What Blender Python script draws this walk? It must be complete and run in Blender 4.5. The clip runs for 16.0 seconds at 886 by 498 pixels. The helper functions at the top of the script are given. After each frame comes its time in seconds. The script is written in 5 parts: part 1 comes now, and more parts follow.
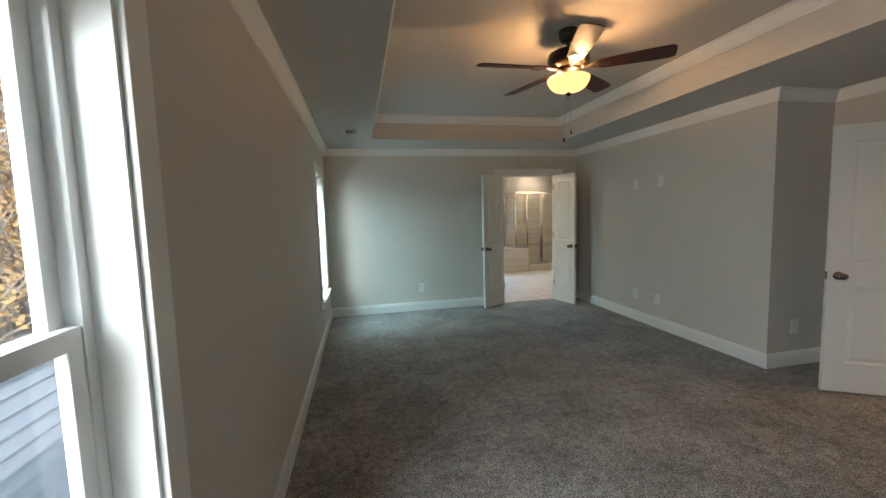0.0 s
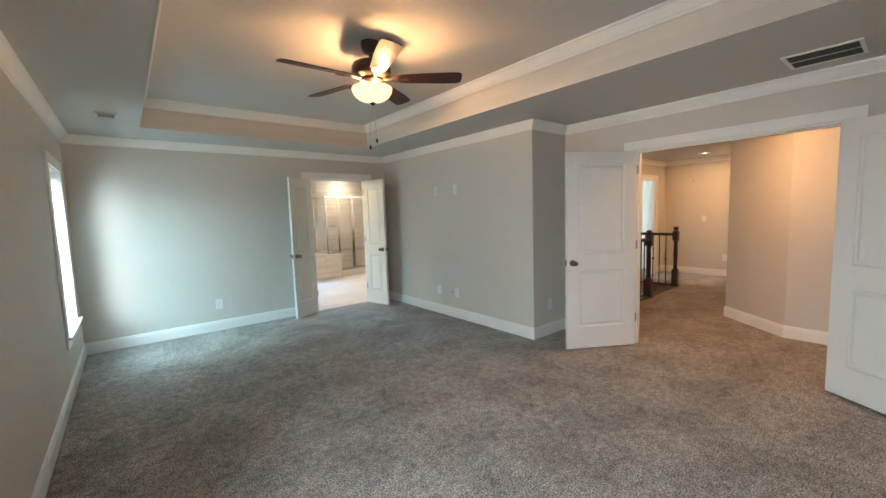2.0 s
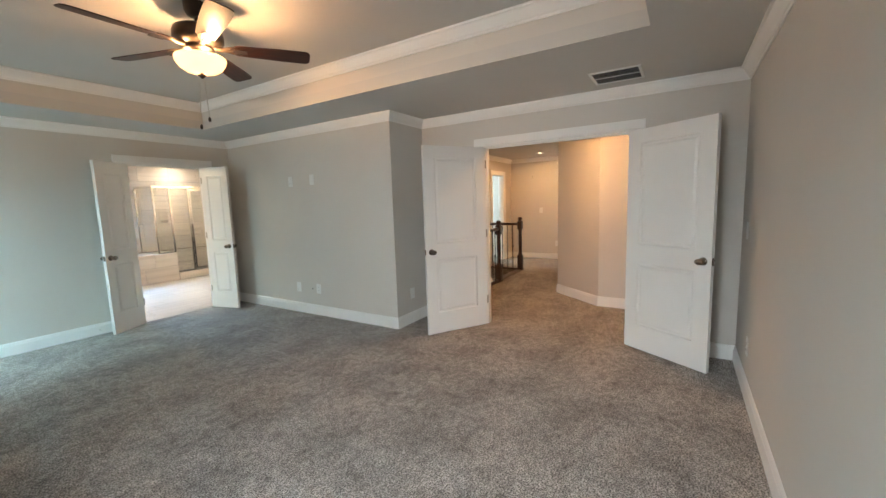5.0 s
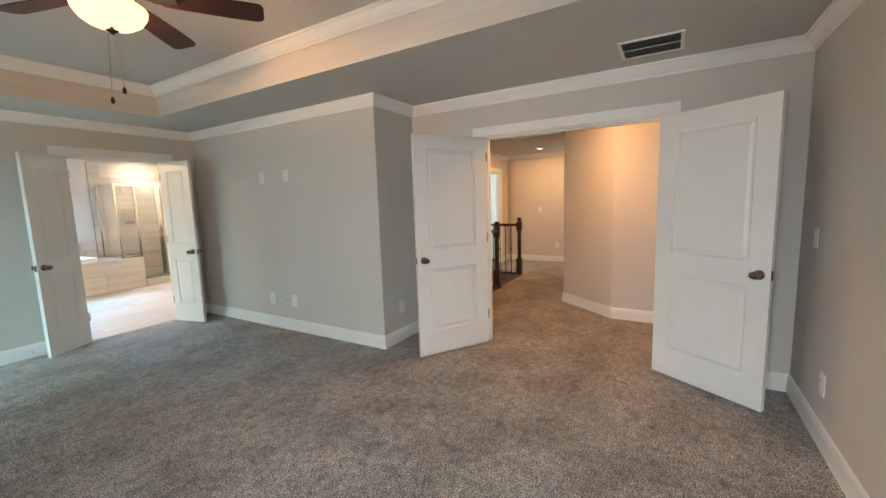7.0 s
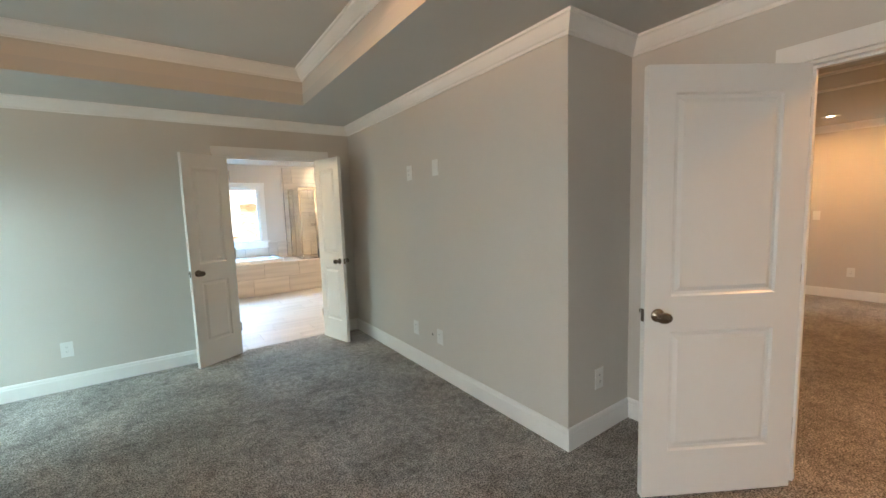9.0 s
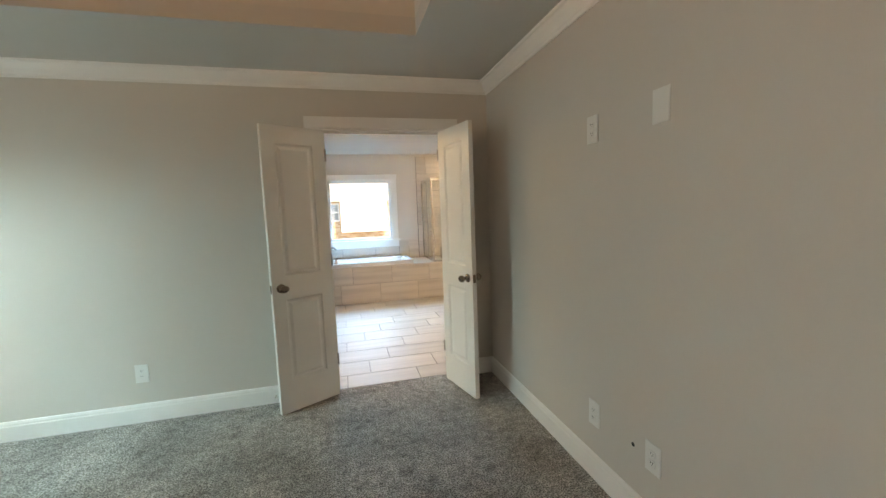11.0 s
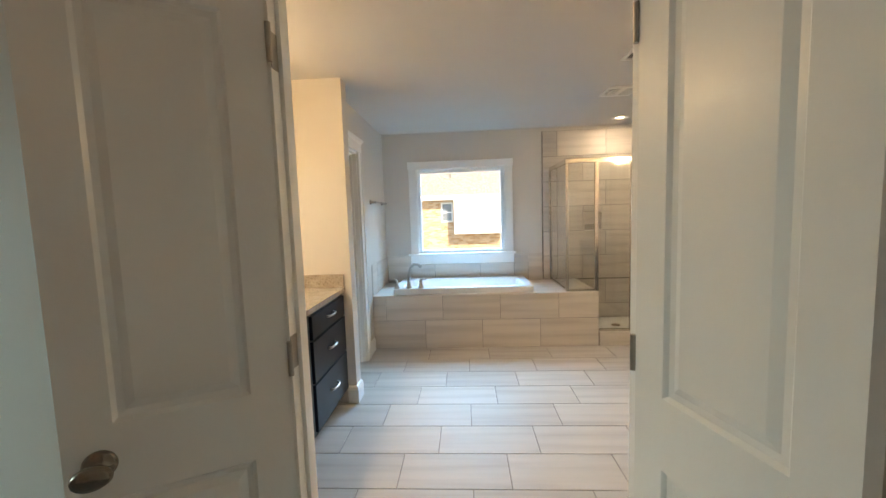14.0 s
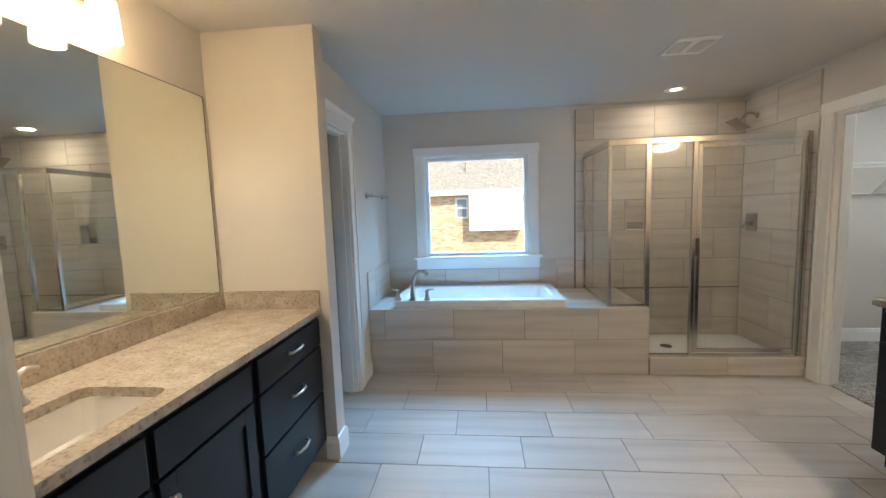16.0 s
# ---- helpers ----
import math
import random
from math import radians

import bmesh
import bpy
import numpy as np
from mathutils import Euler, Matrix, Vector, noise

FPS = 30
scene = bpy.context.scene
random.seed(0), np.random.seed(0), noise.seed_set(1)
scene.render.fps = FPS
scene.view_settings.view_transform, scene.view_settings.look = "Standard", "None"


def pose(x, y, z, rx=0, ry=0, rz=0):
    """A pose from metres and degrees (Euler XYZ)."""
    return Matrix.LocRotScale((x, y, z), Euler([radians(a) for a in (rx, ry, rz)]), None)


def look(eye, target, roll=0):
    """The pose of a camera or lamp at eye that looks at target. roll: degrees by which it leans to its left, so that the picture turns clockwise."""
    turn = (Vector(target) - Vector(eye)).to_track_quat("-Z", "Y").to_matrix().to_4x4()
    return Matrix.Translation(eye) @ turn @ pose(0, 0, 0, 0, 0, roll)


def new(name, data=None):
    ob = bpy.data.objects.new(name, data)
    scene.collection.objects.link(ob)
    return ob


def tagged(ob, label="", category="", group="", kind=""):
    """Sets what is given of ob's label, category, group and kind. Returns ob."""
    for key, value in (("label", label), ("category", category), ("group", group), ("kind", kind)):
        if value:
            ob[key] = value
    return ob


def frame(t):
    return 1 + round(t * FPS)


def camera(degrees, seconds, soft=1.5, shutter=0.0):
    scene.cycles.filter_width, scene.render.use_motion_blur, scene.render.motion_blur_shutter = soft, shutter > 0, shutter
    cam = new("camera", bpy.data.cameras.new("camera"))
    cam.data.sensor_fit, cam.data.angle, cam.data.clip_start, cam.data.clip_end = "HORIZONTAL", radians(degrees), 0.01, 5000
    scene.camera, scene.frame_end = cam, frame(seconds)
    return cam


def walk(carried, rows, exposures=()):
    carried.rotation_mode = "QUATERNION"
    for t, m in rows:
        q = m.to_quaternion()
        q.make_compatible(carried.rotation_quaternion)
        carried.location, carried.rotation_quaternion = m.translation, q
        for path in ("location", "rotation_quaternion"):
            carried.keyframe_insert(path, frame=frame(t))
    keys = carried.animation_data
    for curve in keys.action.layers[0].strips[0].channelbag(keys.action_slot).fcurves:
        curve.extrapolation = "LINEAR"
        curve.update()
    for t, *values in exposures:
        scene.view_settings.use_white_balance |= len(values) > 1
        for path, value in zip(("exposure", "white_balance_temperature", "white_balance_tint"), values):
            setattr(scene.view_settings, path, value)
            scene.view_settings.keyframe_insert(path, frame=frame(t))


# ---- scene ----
cam = camera(97.3, 16.0)
PATH = [
    (0, (0.155, 0.035, 1.471), (0.564, 1.985, 1.292), -1.7),
    (0.5, (0.151, 0.036, 1.478), (0.829, 1.909, 1.294), -1.9),
    (1, (0.151, 0.021, 1.488), (1.05, 1.798, 1.3), -1.8),
    (1.5, (0.159, 0.016, 1.475), (1.246, 1.685, 1.294), -1.8),
    (2, (0.155, 0.026, 1.471), (1.407, 1.575, 1.287), -1.8),
    (2.5, (0.17, 0.015, 1.465), (1.549, 1.452, 1.275), -1.9),
    (3, (0.161, 0.015, 1.435), (1.637, 1.351, 1.242), -1.8),
    (3.5, (0.182, -0.001, 1.448), (1.729, 1.249, 1.238), -1.7),
    (4, (0.204, -0.015, 1.447), (1.816, 1.148, 1.23), -1.8),
    (4.5, (0.207, -0.012, 1.443), (1.875, 1.066, 1.212), -1.8),
    (7, (0.745, 0.341, 1.449), (2.455, 1.35, 1.205), -1.8),
    (7.5, (1.053, 0.566, 1.423), (2.69, 1.691, 1.19), -1.7),
    (8, (1.327, 0.79, 1.442), (2.818, 2.104, 1.224), -2.0),
    (8.5, (1.573, 1.093, 1.451), (2.874, 2.599, 1.252), -2.0),
    (9, (1.855, 1.383, 1.437), (2.989, 3.019, 1.238), -1.9),
    (9.5, (2.052, 1.681, 1.442), (3.006, 3.428, 1.247), -2.2),
    (9.7, (2.112, 1.832, 1.425), (2.988, 3.619, 1.234), -2.2),
    (11.8, (2.702, 3.409, 1.419), (3.003, 5.378, 1.228), -1.9),
    (12, (2.756, 3.561, 1.427), (3.009, 5.536, 1.242), -1.8),
    (12.5, (2.793, 3.905, 1.43), (2.922, 5.892, 1.245), -2.0),
    (13, (2.793, 4.258, 1.446), (2.801, 6.249, 1.264), -1.8),
    (13.5, (2.839, 4.592, 1.448), (2.769, 6.581, 1.259), -1.6),
    (14, (2.831, 4.93, 1.433), (2.715, 6.918, 1.255), -1.9),
    (14.5, (2.794, 5.222, 1.455), (2.644, 7.207, 1.262), -1.9),
    (15, (2.782, 5.438, 1.441), (2.613, 7.421, 1.245), -1.9),
    (15.5, (2.822, 5.606, 1.443), (2.639, 7.588, 1.244), -1.9),
    (16, (2.823, 5.702, 1.434), (2.629, 7.683, 1.237), -1.9),
]
EXPOSURES = [(0, 1.1, 6800, 9), (0.8, 1.6, 6700, 10), (1.5, 1.85, 6600, 10), (3.5, 2.0, 6650, 10), (8.0, 2.03, 6850, 12), (9.5, 1.82, 7500, 13), (12.0, 1.42, 8100, 15), (13.5, 1.2, 7900, 14), (14.5, 1.2, 7300, 12), (16, 0.87, 6550, 10)]
walk(cam, [(t, look(eye, target, roll)) for t, eye, target, roll in PATH], EXPOSURES)

# ---- world, sun and lamps ----
SKY, SUN = 0.15, 3.2
world = bpy.data.worlds.new("world")
scene.world = world
world.use_nodes = True
wn = world.node_tree.nodes
sky = wn.new("ShaderNodeTexSky")
sky.sky_type, sky.sun_disc = "NISHITA", False
sky.sun_elevation, sky.sun_rotation = radians(37), radians(153)
world.node_tree.links.new(sky.outputs[0], wn["Background"].inputs[0])
wn["Background"].inputs[1].default_value = SKY


def lamp(name, kind, at, energy, colour, size=0.1, aim=None):
    data = bpy.data.lights.new(name, kind)
    data.energy, data.color = energy, colour
    if kind == "SUN":
        data.angle = radians(0.5)
    elif kind == "AREA":
        if isinstance(size, tuple):
            data.shape, data.size, data.size_y = "RECTANGLE", *size
        else:
            data.shape, data.size = "DISK", size
    else:
        data.shadow_soft_size = size
    ob = new(name, data)
    ob.matrix_world = look(at, aim) if aim else pose(*at)
    return ob


WARM = (1.0, 0.51, 0.20)
FAN = (1.0, 0.56, 0.26)
SOFT = (1.0, 0.87, 0.68)
lamp("sun", "SUN", (20, -20, 22), SUN, (1.0, 0.93, 0.82), aim=(20 - 4.5, -20 + 8.9, 22 - 7.5))
# fan bulbs: three at the rim of the open bowl
for dx, dy in ((0.0, -0.105), (0.091, 0.052), (-0.091, 0.052)):
    lamp("fan_bulb", "POINT", (1.665 + dx, 2.675 + dy, 2.422), 5.6, FAN, 0.018)
# recessed cans, plus an added fill in the closet
lamp("hall_can", "AREA", (8.72, 2.70, 2.43), 6, WARM, 0.12)
lamp("hall_can", "AREA", (4.95, 1.15, 2.43), 6.5, WARM, 0.12)
lamp("shower_can", "AREA", (4.585, 9.49, 2.43), 2.7, SOFT, 0.12)
# added lamp with no visible source; it only brightens the closet
lamp("closet_fill", "AREA", (6.4, 8.7, 2.43), 11, (0.86, 0.94, 1.0), 0.12)
for y in (7.10, 6.89, 6.68):
    lamp("vanity_bulb", "POINT", (1.45, y, 2.16), 13, SOFT, 0.045)
    lamp("vanity_bulb", "POINT", (5.285, y, 2.16), 18, SOFT, 0.045)
# area lamps standing in for sky light by the windows
lamp("daylight_lamp", "AREA", (-0.50, 5.012, 1.255), 6.5, (0.58, 0.89, 1.0), (0.72, 1.44), aim=(0.5, 5.012, 0.75))
lamp("daylight_lamp", "AREA", (-2.8, 3.70, 3.4), 370, (0.50, 0.85, 1.0), 4.0, aim=(-0.32, 5.0, 1.25))
lamp("daylight_lamp", "AREA", (-2.1, 0.05, 2.25), 340, (0.81, 0.92, 1.0), 3.6, aim=(-0.32, 0.62, 1.25))
lamp("daylight_lamp", "AREA", (2.95, 12.0, 3.75), 820, (0.26, 0.58, 1.0), 3.4, aim=(2.785, 9.4, 1.2))
# added lamp inside the room past the hall, where no window is built
lamp("daylight_lamp", "AREA", (8.6, 5.55, 1.5), 12, (0.66, 0.9, 1.0), 0.9, aim=(8.6, 4.5, 1.4))

# ---- materials ----


def material(name, colour, rough=0.6, metal=0.0, vary=0.06, scale=4.0, bump=0.0, bump_scale=200.0, random_tone=0.0, spec=0.5):
    """Paint-like surface: a base colour with broad mottling, fine relief and roughness that wanders."""
    m = bpy.data.materials.new(name)
    m.use_nodes = True
    n, link = m.node_tree.nodes, m.node_tree.links.new
    b = n["Principled BSDF"]
    b.inputs["Roughness"].default_value, b.inputs["Metallic"].default_value = rough, metal
    b.inputs["Specular IOR Level"].default_value = spec
    co = n.new("ShaderNodeTexCoord")
    geo = n.new("ShaderNodeNewGeometry")
    t = n.new("ShaderNodeTexNoise")
    t.inputs["Scale"].default_value, t.inputs["Detail"].default_value = scale, 6
    link(geo.outputs["Position"], t.inputs["Vector"])
    hsv = n.new("ShaderNodeHueSaturation")
    hsv.inputs["Color"].default_value = (*colour, 1)
    mp = n.new("ShaderNodeMapRange")
    mp.inputs["From Min"].default_value, mp.inputs["From Max"].default_value = 0.3, 0.7
    mp.inputs["To Min"].default_value, mp.inputs["To Max"].default_value = 1 - vary, 1 + vary
    link(t.outputs["Fac"], mp.inputs["Value"])
    value = mp.outputs["Result"]
    if random_tone:
        info = n.new("ShaderNodeObjectInfo")
        mr = n.new("ShaderNodeMapRange")
        mr.inputs["To Min"].default_value, mr.inputs["To Max"].default_value = 1 - random_tone, 1 + random_tone
        link(info.outputs["Random"], mr.inputs["Value"])
        mul = n.new("ShaderNodeMath")
        mul.operation = "MULTIPLY"
        link(value, mul.inputs[0]), link(mr.outputs["Result"], mul.inputs[1])
        value = mul.outputs[0]
    link(value, hsv.inputs["Value"])
    link(hsv.outputs["Color"], b.inputs["Base Color"])
    if bump:
        t2 = n.new("ShaderNodeTexNoise")
        t2.inputs["Scale"].default_value, t2.inputs["Detail"].default_value = bump_scale, 3
        link(geo.outputs["Position"], t2.inputs["Vector"])
        bp = n.new("ShaderNodeBump")
        bp.inputs["Strength"].default_value, bp.inputs["Distance"].default_value = bump, 0.004
        link(t2.outputs["Fac"], bp.inputs["Height"])
        link(bp.outputs["Normal"], b.inputs["Normal"])
    return m


def ramp_node(n, stops):
    r = n.new("ShaderNodeValToRGB")
    while len(r.color_ramp.elements) < len(stops):
        r.color_ramp.elements.new(0.5)
    for e, (p, c) in zip(r.color_ramp.elements, stops):
        e.position, e.color = p, (*c, 1)
    return r


def carpet_material():
    m = bpy.data.materials.new("carpet")
    m.use_nodes = True
    n, link = m.node_tree.nodes, m.node_tree.links.new
    b = n["Principled BSDF"]
    b.inputs["Roughness"].default_value, b.inputs["Specular IOR Level"].default_value = 0.95, 0.1
    b.inputs["Sheen Weight"].default_value = 0.12
    geo = n.new("ShaderNodeNewGeometry")
    out = []
    for scale, detail in ((2.6, 6), (19, 6), (120, 2), (9.0, 3), (48, 4)):
        t = n.new("ShaderNodeTexNoise")
        t.inputs["Scale"].default_value, t.inputs["Detail"].default_value = scale, detail
        link(geo.outputs["Position"], t.inputs["Vector"])
        out.append(t.outputs["Fac"])
    # swathes of brushed pile, tufts, and single yarn ends
    r1 = ramp_node(n, [(0.36, (0.31, 0.29, 0.27)), (0.64, (0.445, 0.418, 0.392))])
    link(out[0], r1.inputs[0])
    r2 = ramp_node(n, [(0.38, (0.76, 0.757, 0.754)), (0.60, (1.07, 1.07, 1.07))])
    link(out[1], r2.inputs[0])
    r3 = ramp_node(n, [(0.39, (0.35, 0.34, 0.33)), (0.61, (1.56, 1.56, 1.56))])
    link(out[2], r3.inputs[0])
    # pressed spots left by feet, and clumps of tufts
    r4 = ramp_node(n, [(0.56, (1.03, 1.03, 1.03)), (0.70, (0.72, 0.715, 0.71))])
    link(out[3], r4.inputs[0])
    r5 = ramp_node(n, [(0.36, (0.80, 0.797, 0.794)), (0.62, (1.10, 1.10, 1.10))])
    link(out[4], r5.inputs[0])
    prev = r1.outputs[0]
    for r in (r2, r3, r4, r5):
        mix = n.new("ShaderNodeMix")
        mix.data_type, mix.blend_type = "RGBA", "MULTIPLY"
        mix.inputs["Factor"].default_value = 1
        link(prev, mix.inputs["A"]), link(r.outputs[0], mix.inputs["B"])
        prev = mix.outputs["Result"]
    link(prev, b.inputs["Base Color"])
    bp = n.new("ShaderNodeBump")
    bp.inputs["Strength"].default_value, bp.inputs["Distance"].default_value = 0.9, 0.012
    add = n.new("ShaderNodeMath")
    add.operation = "MULTIPLY_ADD"
    add.inputs[1].default_value = 0.6
    dent = n.new("ShaderNodeMath")
    dent.operation = "MULTIPLY_ADD"
    dent.inputs[1].default_value = -1.6
    link(out[3], dent.inputs[0]), link(out[1], dent.inputs[2])
    link(out[2], add.inputs[0]), link(dent.outputs[0], add.inputs[2])
    link(add.outputs[0], bp.inputs["Height"])
    link(bp.outputs["Normal"], b.inputs["Normal"])
    return m


def tile_material(name, light, dark, rough):
    """Porcelain with soft streaks along the tile's length (its own x axis) and a tone of its own per tile."""
    m = bpy.data.materials.new(name)
    m.use_nodes = True
    n, link = m.node_tree.nodes, m.node_tree.links.new
    b = n["Principled BSDF"]
    b.inputs["Roughness"].default_value = rough
    b.inputs["Specular IOR Level"].default_value = 0.08
    co = n.new("ShaderNodeTexCoord")
    info = n.new("ShaderNodeObjectInfo")
    mp = n.new("ShaderNodeMapping")
    mp.inputs["Scale"].default_value = (1.6, 26, 26)
    link(co.outputs["Object"], mp.inputs["Vector"])
    add = n.new("ShaderNodeVectorMath")
    add.operation = "ADD"
    sc = n.new("ShaderNodeMath")
    sc.operation = "MULTIPLY"
    sc.inputs[1].default_value = 57.0
    link(info.outputs["Random"], sc.inputs[0])
    link(mp.outputs[0], add.inputs[0]), link(sc.outputs[0], add.inputs[1])
    t = n.new("ShaderNodeTexNoise")
    t.inputs["Scale"].default_value, t.inputs["Detail"].default_value = 0.55, 7
    link(add.outputs[0], t.inputs["Vector"])
    r = ramp_node(n, [(0.34, dark), (0.52, light), (0.75, tuple(min(1, c * 1.08) for c in light))])
    link(t.outputs["Fac"], r.inputs[0])
    hsv = n.new("ShaderNodeHueSaturation")
    mr = n.new("ShaderNodeMapRange")
    mr.inputs["To Min"].default_value, mr.inputs["To Max"].default_value = 0.94, 1.05
    link(info.outputs["Random"], mr.inputs["Value"])
    link(mr.outputs["Result"], hsv.inputs["Value"]), link(r.outputs[0], hsv.inputs["Color"])
    link(hsv.outputs[0], b.inputs["Base Color"])
    return m


def granite_material():
    m = bpy.data.materials.new("granite")
    m.use_nodes = True
    n, link = m.node_tree.nodes, m.node_tree.links.new
    b = n["Principled BSDF"]
    b.inputs["Roughness"].default_value = 0.13
    geo = n.new("ShaderNodeNewGeometry")
    outs = []
    for scale, detail, stops in (
        (16, 9, [(0.36, (0.40, 0.345, 0.285)), (0.5, (0.455, 0.39, 0.32)), (0.66, (0.51, 0.45, 0.38))]),
        (75, 9, [(0.32, (0.62, 0.59, 0.56)), (0.45, (0.95, 0.94, 0.93)), (0.7, (1.07, 1.06, 1.05))]),
    ):
        t = n.new("ShaderNodeTexNoise")
        t.inputs["Scale"].default_value, t.inputs["Detail"].default_value = scale, detail
        link(geo.outputs["Position"], t.inputs["Vector"])
        r = ramp_node(n, stops)
        link(t.outputs["Fac"], r.inputs[0])
        outs.append(r.outputs[0])
    v = n.new("ShaderNodeTexVoronoi")
    v.inputs["Scale"].default_value = 85
    link(geo.outputs["Position"], v.inputs["Vector"])
    r = ramp_node(n, [(0.06, (0.22, 0.19, 0.17)), (0.2, (1, 1, 1))])
    link(v.outputs["Distance"], r.inputs[0])
    outs.append(r.outputs[0])
    prev = outs[0]
    for o, f in ((outs[1], 1.0), (outs[2], 0.12)):
        mix = n.new("ShaderNodeMix")
        mix.data_type, mix.blend_type = "RGBA", "MULTIPLY"
        mix.inputs["Factor"].default_value = f
        link(prev, mix.inputs["A"]), link(o, mix.inputs["B"])
        prev = mix.outputs["Result"]
    link(prev, b.inputs["Base Color"])
    return m


def wood_material(name, dark, light, rough):
    m = bpy.data.materials.new(name)
    m.use_nodes = True
    n, link = m.node_tree.nodes, m.node_tree.links.new
    b = n["Principled BSDF"]
    b.inputs["Roughness"].default_value = rough
    co = n.new("ShaderNodeTexCoord")
    mp = n.new("ShaderNodeMapping")
    mp.inputs["Scale"].default_value = (3, 45, 45)
    link(co.outputs["Object"], mp.inputs["Vector"])
    t = n.new("ShaderNodeTexNoise")
    t.inputs["Scale"].default_value, t.inputs["Detail"].default_value = 1.0, 5
    link(mp.outputs[0], t.inputs["Vector"])
    r = ramp_node(n, [(0.35, dark), (0.65, light)])
    link(t.outputs["Fac"], r.inputs[0])
    link(r.outputs[0], b.inputs["Base Color"])
    return m


def glass_material(name, gloss=0.045, tint=(1, 1, 1)):
    m = bpy.data.materials.new(name)
    m.use_nodes = True
    n, link = m.node_tree.nodes, m.node_tree.links.new
    n.remove(n["Principled BSDF"])
    mix = n.new("ShaderNodeMixShader")
    tr, gl, fr = n.new("ShaderNodeBsdfTransparent"), n.new("ShaderNodeBsdfGlossy"), n.new("ShaderNodeLayerWeight")
    tr.inputs["Color"].default_value = (*tint, 1)
    gl.inputs["Roughness"].default_value = 0.0
    fr.inputs["Blend"].default_value = 0.5
    pw, ma = n.new("ShaderNodeMath"), n.new("ShaderNodeMath")
    pw.operation, ma.operation = "POWER", "MULTIPLY_ADD"
    pw.inputs[1].default_value, ma.inputs[1].default_value, ma.inputs[2].default_value = 5.0, 0.9, gloss
    link(fr.outputs["Facing"], pw.inputs[0]), link(pw.outputs[0], ma.inputs[0]), link(ma.outputs[0], mix.inputs[0])
    link(tr.outputs[0], mix.inputs[1]), link(gl.outputs[0], mix.inputs[2])
    link(mix.outputs[0], n["Material Output"].inputs["Surface"])
    return m


def shade_material(name, colour, strength, through_colour, share=0.5):
    """Frosted lamp glass: it glows from the bulbs that it holds and lets part of their light pass."""
    m = bpy.data.materials.new(name)
    m.use_nodes = True
    n, link = m.node_tree.nodes, m.node_tree.links.new
    b = n["Principled BSDF"]
    b.inputs["Base Color"].default_value = (0.58, 0.54, 0.47, 1)
    b.inputs["Roughness"].default_value = 0.35
    b.inputs["Emission Color"].default_value, b.inputs["Emission Strength"].default_value = (*colour, 1), strength
    if through_colour:
        mix, tr = n.new("ShaderNodeMixShader"), n.new("ShaderNodeBsdfTransparent")
        tr.inputs["Color"].default_value = (*through_colour, 1)
        mix.inputs[0].default_value = share
        link(b.outputs[0], mix.inputs[1]), link(tr.outputs[0], mix.inputs[2])
        link(mix.outputs[0], n["Material Output"].inputs["Surface"])
    return m


def brick_material():
    m = bpy.data.materials.new("far_brick")
    m.use_nodes = True
    n, link = m.node_tree.nodes, m.node_tree.links.new
    b = n["Principled BSDF"]
    b.inputs["Roughness"].default_value = 0.9
    geo = n.new("ShaderNodeNewGeometry")
    sep, com = n.new("ShaderNodeSeparateXYZ"), n.new("ShaderNodeCombineXYZ")
    link(geo.outputs["Position"], sep.inputs[0])
    link(sep.outputs["X"], com.inputs["X"]), link(sep.outputs["Z"], com.inputs["Y"])
    t = n.new("ShaderNodeTexBrick")
    t.inputs["Scale"].default_value = 1.0
    t.inputs["Brick Width"].default_value, t.inputs["Row Height"].default_value, t.inputs["Mortar Size"].default_value = 0.21, 0.075, 0.008
    t.inputs["Color1"].default_value, t.inputs["Color2"].default_value = (0.52, 0.29, 0.12, 1), (0.80, 0.64, 0.42, 1)
    t.inputs["Mortar"].default_value = (0.55, 0.48, 0.40, 1)
    link(com.outputs[0], t.inputs["Vector"])
    link(t.outputs["Color"], b.inputs["Base Color"])
    return m


M_WALL = material("wall_paint", (0.64, 0.60, 0.545), 0.62, vary=0.02, scale=1.2, bump=0.08, bump_scale=260)
M_CEIL = material("ceiling_paint", (0.60, 0.575, 0.535), 0.8, vary=0.02, scale=1.5, bump=0.08, bump_scale=200)
M_TRIM = material("white_trim_paint", (0.86, 0.85, 0.82), 0.32, vary=0.02, scale=3, bump=0.03, bump_scale=80)
M_DOOR = material("white_door_paint", (0.83, 0.82, 0.79), 0.30, vary=0.015, scale=3, bump=0.05, bump_scale=120)
M_VINYL = material("white_vinyl", (0.82, 0.83, 0.82), 0.3, vary=0.01)
M_CARPET = carpet_material()
M_TILE = tile_material("floor_porcelain", (0.55, 0.508, 0.462), (0.49, 0.447, 0.404), 0.46)
M_WTILE = tile_material("wall_porcelain", (0.62, 0.565, 0.505), (0.54, 0.485, 0.43), 0.28)
M_GROUT = material("grout", (0.25, 0.22, 0.19), 0.9, vary=0.1, scale=30)
# mosaic colour darkened to carry the niche's shade as well
M_SHADED_MOSAIC = material("mosaic_in_shade", (0.30, 0.26, 0.215), 0.3, vary=0.25, scale=60)
M_GRANITE = granite_material()
M_CABINET = material("navy_cabinet_paint", (0.010, 0.014, 0.021), 0.33, vary=0.1, scale=5, bump=0.03, bump_scale=90, spec=0.3)
M_TOEKICK = material("toe_kick_paint", (0.008, 0.010, 0.013), 0.6)
M_NICKEL = material("brushed_nickel", (0.62, 0.58, 0.53), 0.28, metal=1.0, vary=0.04, scale=40)
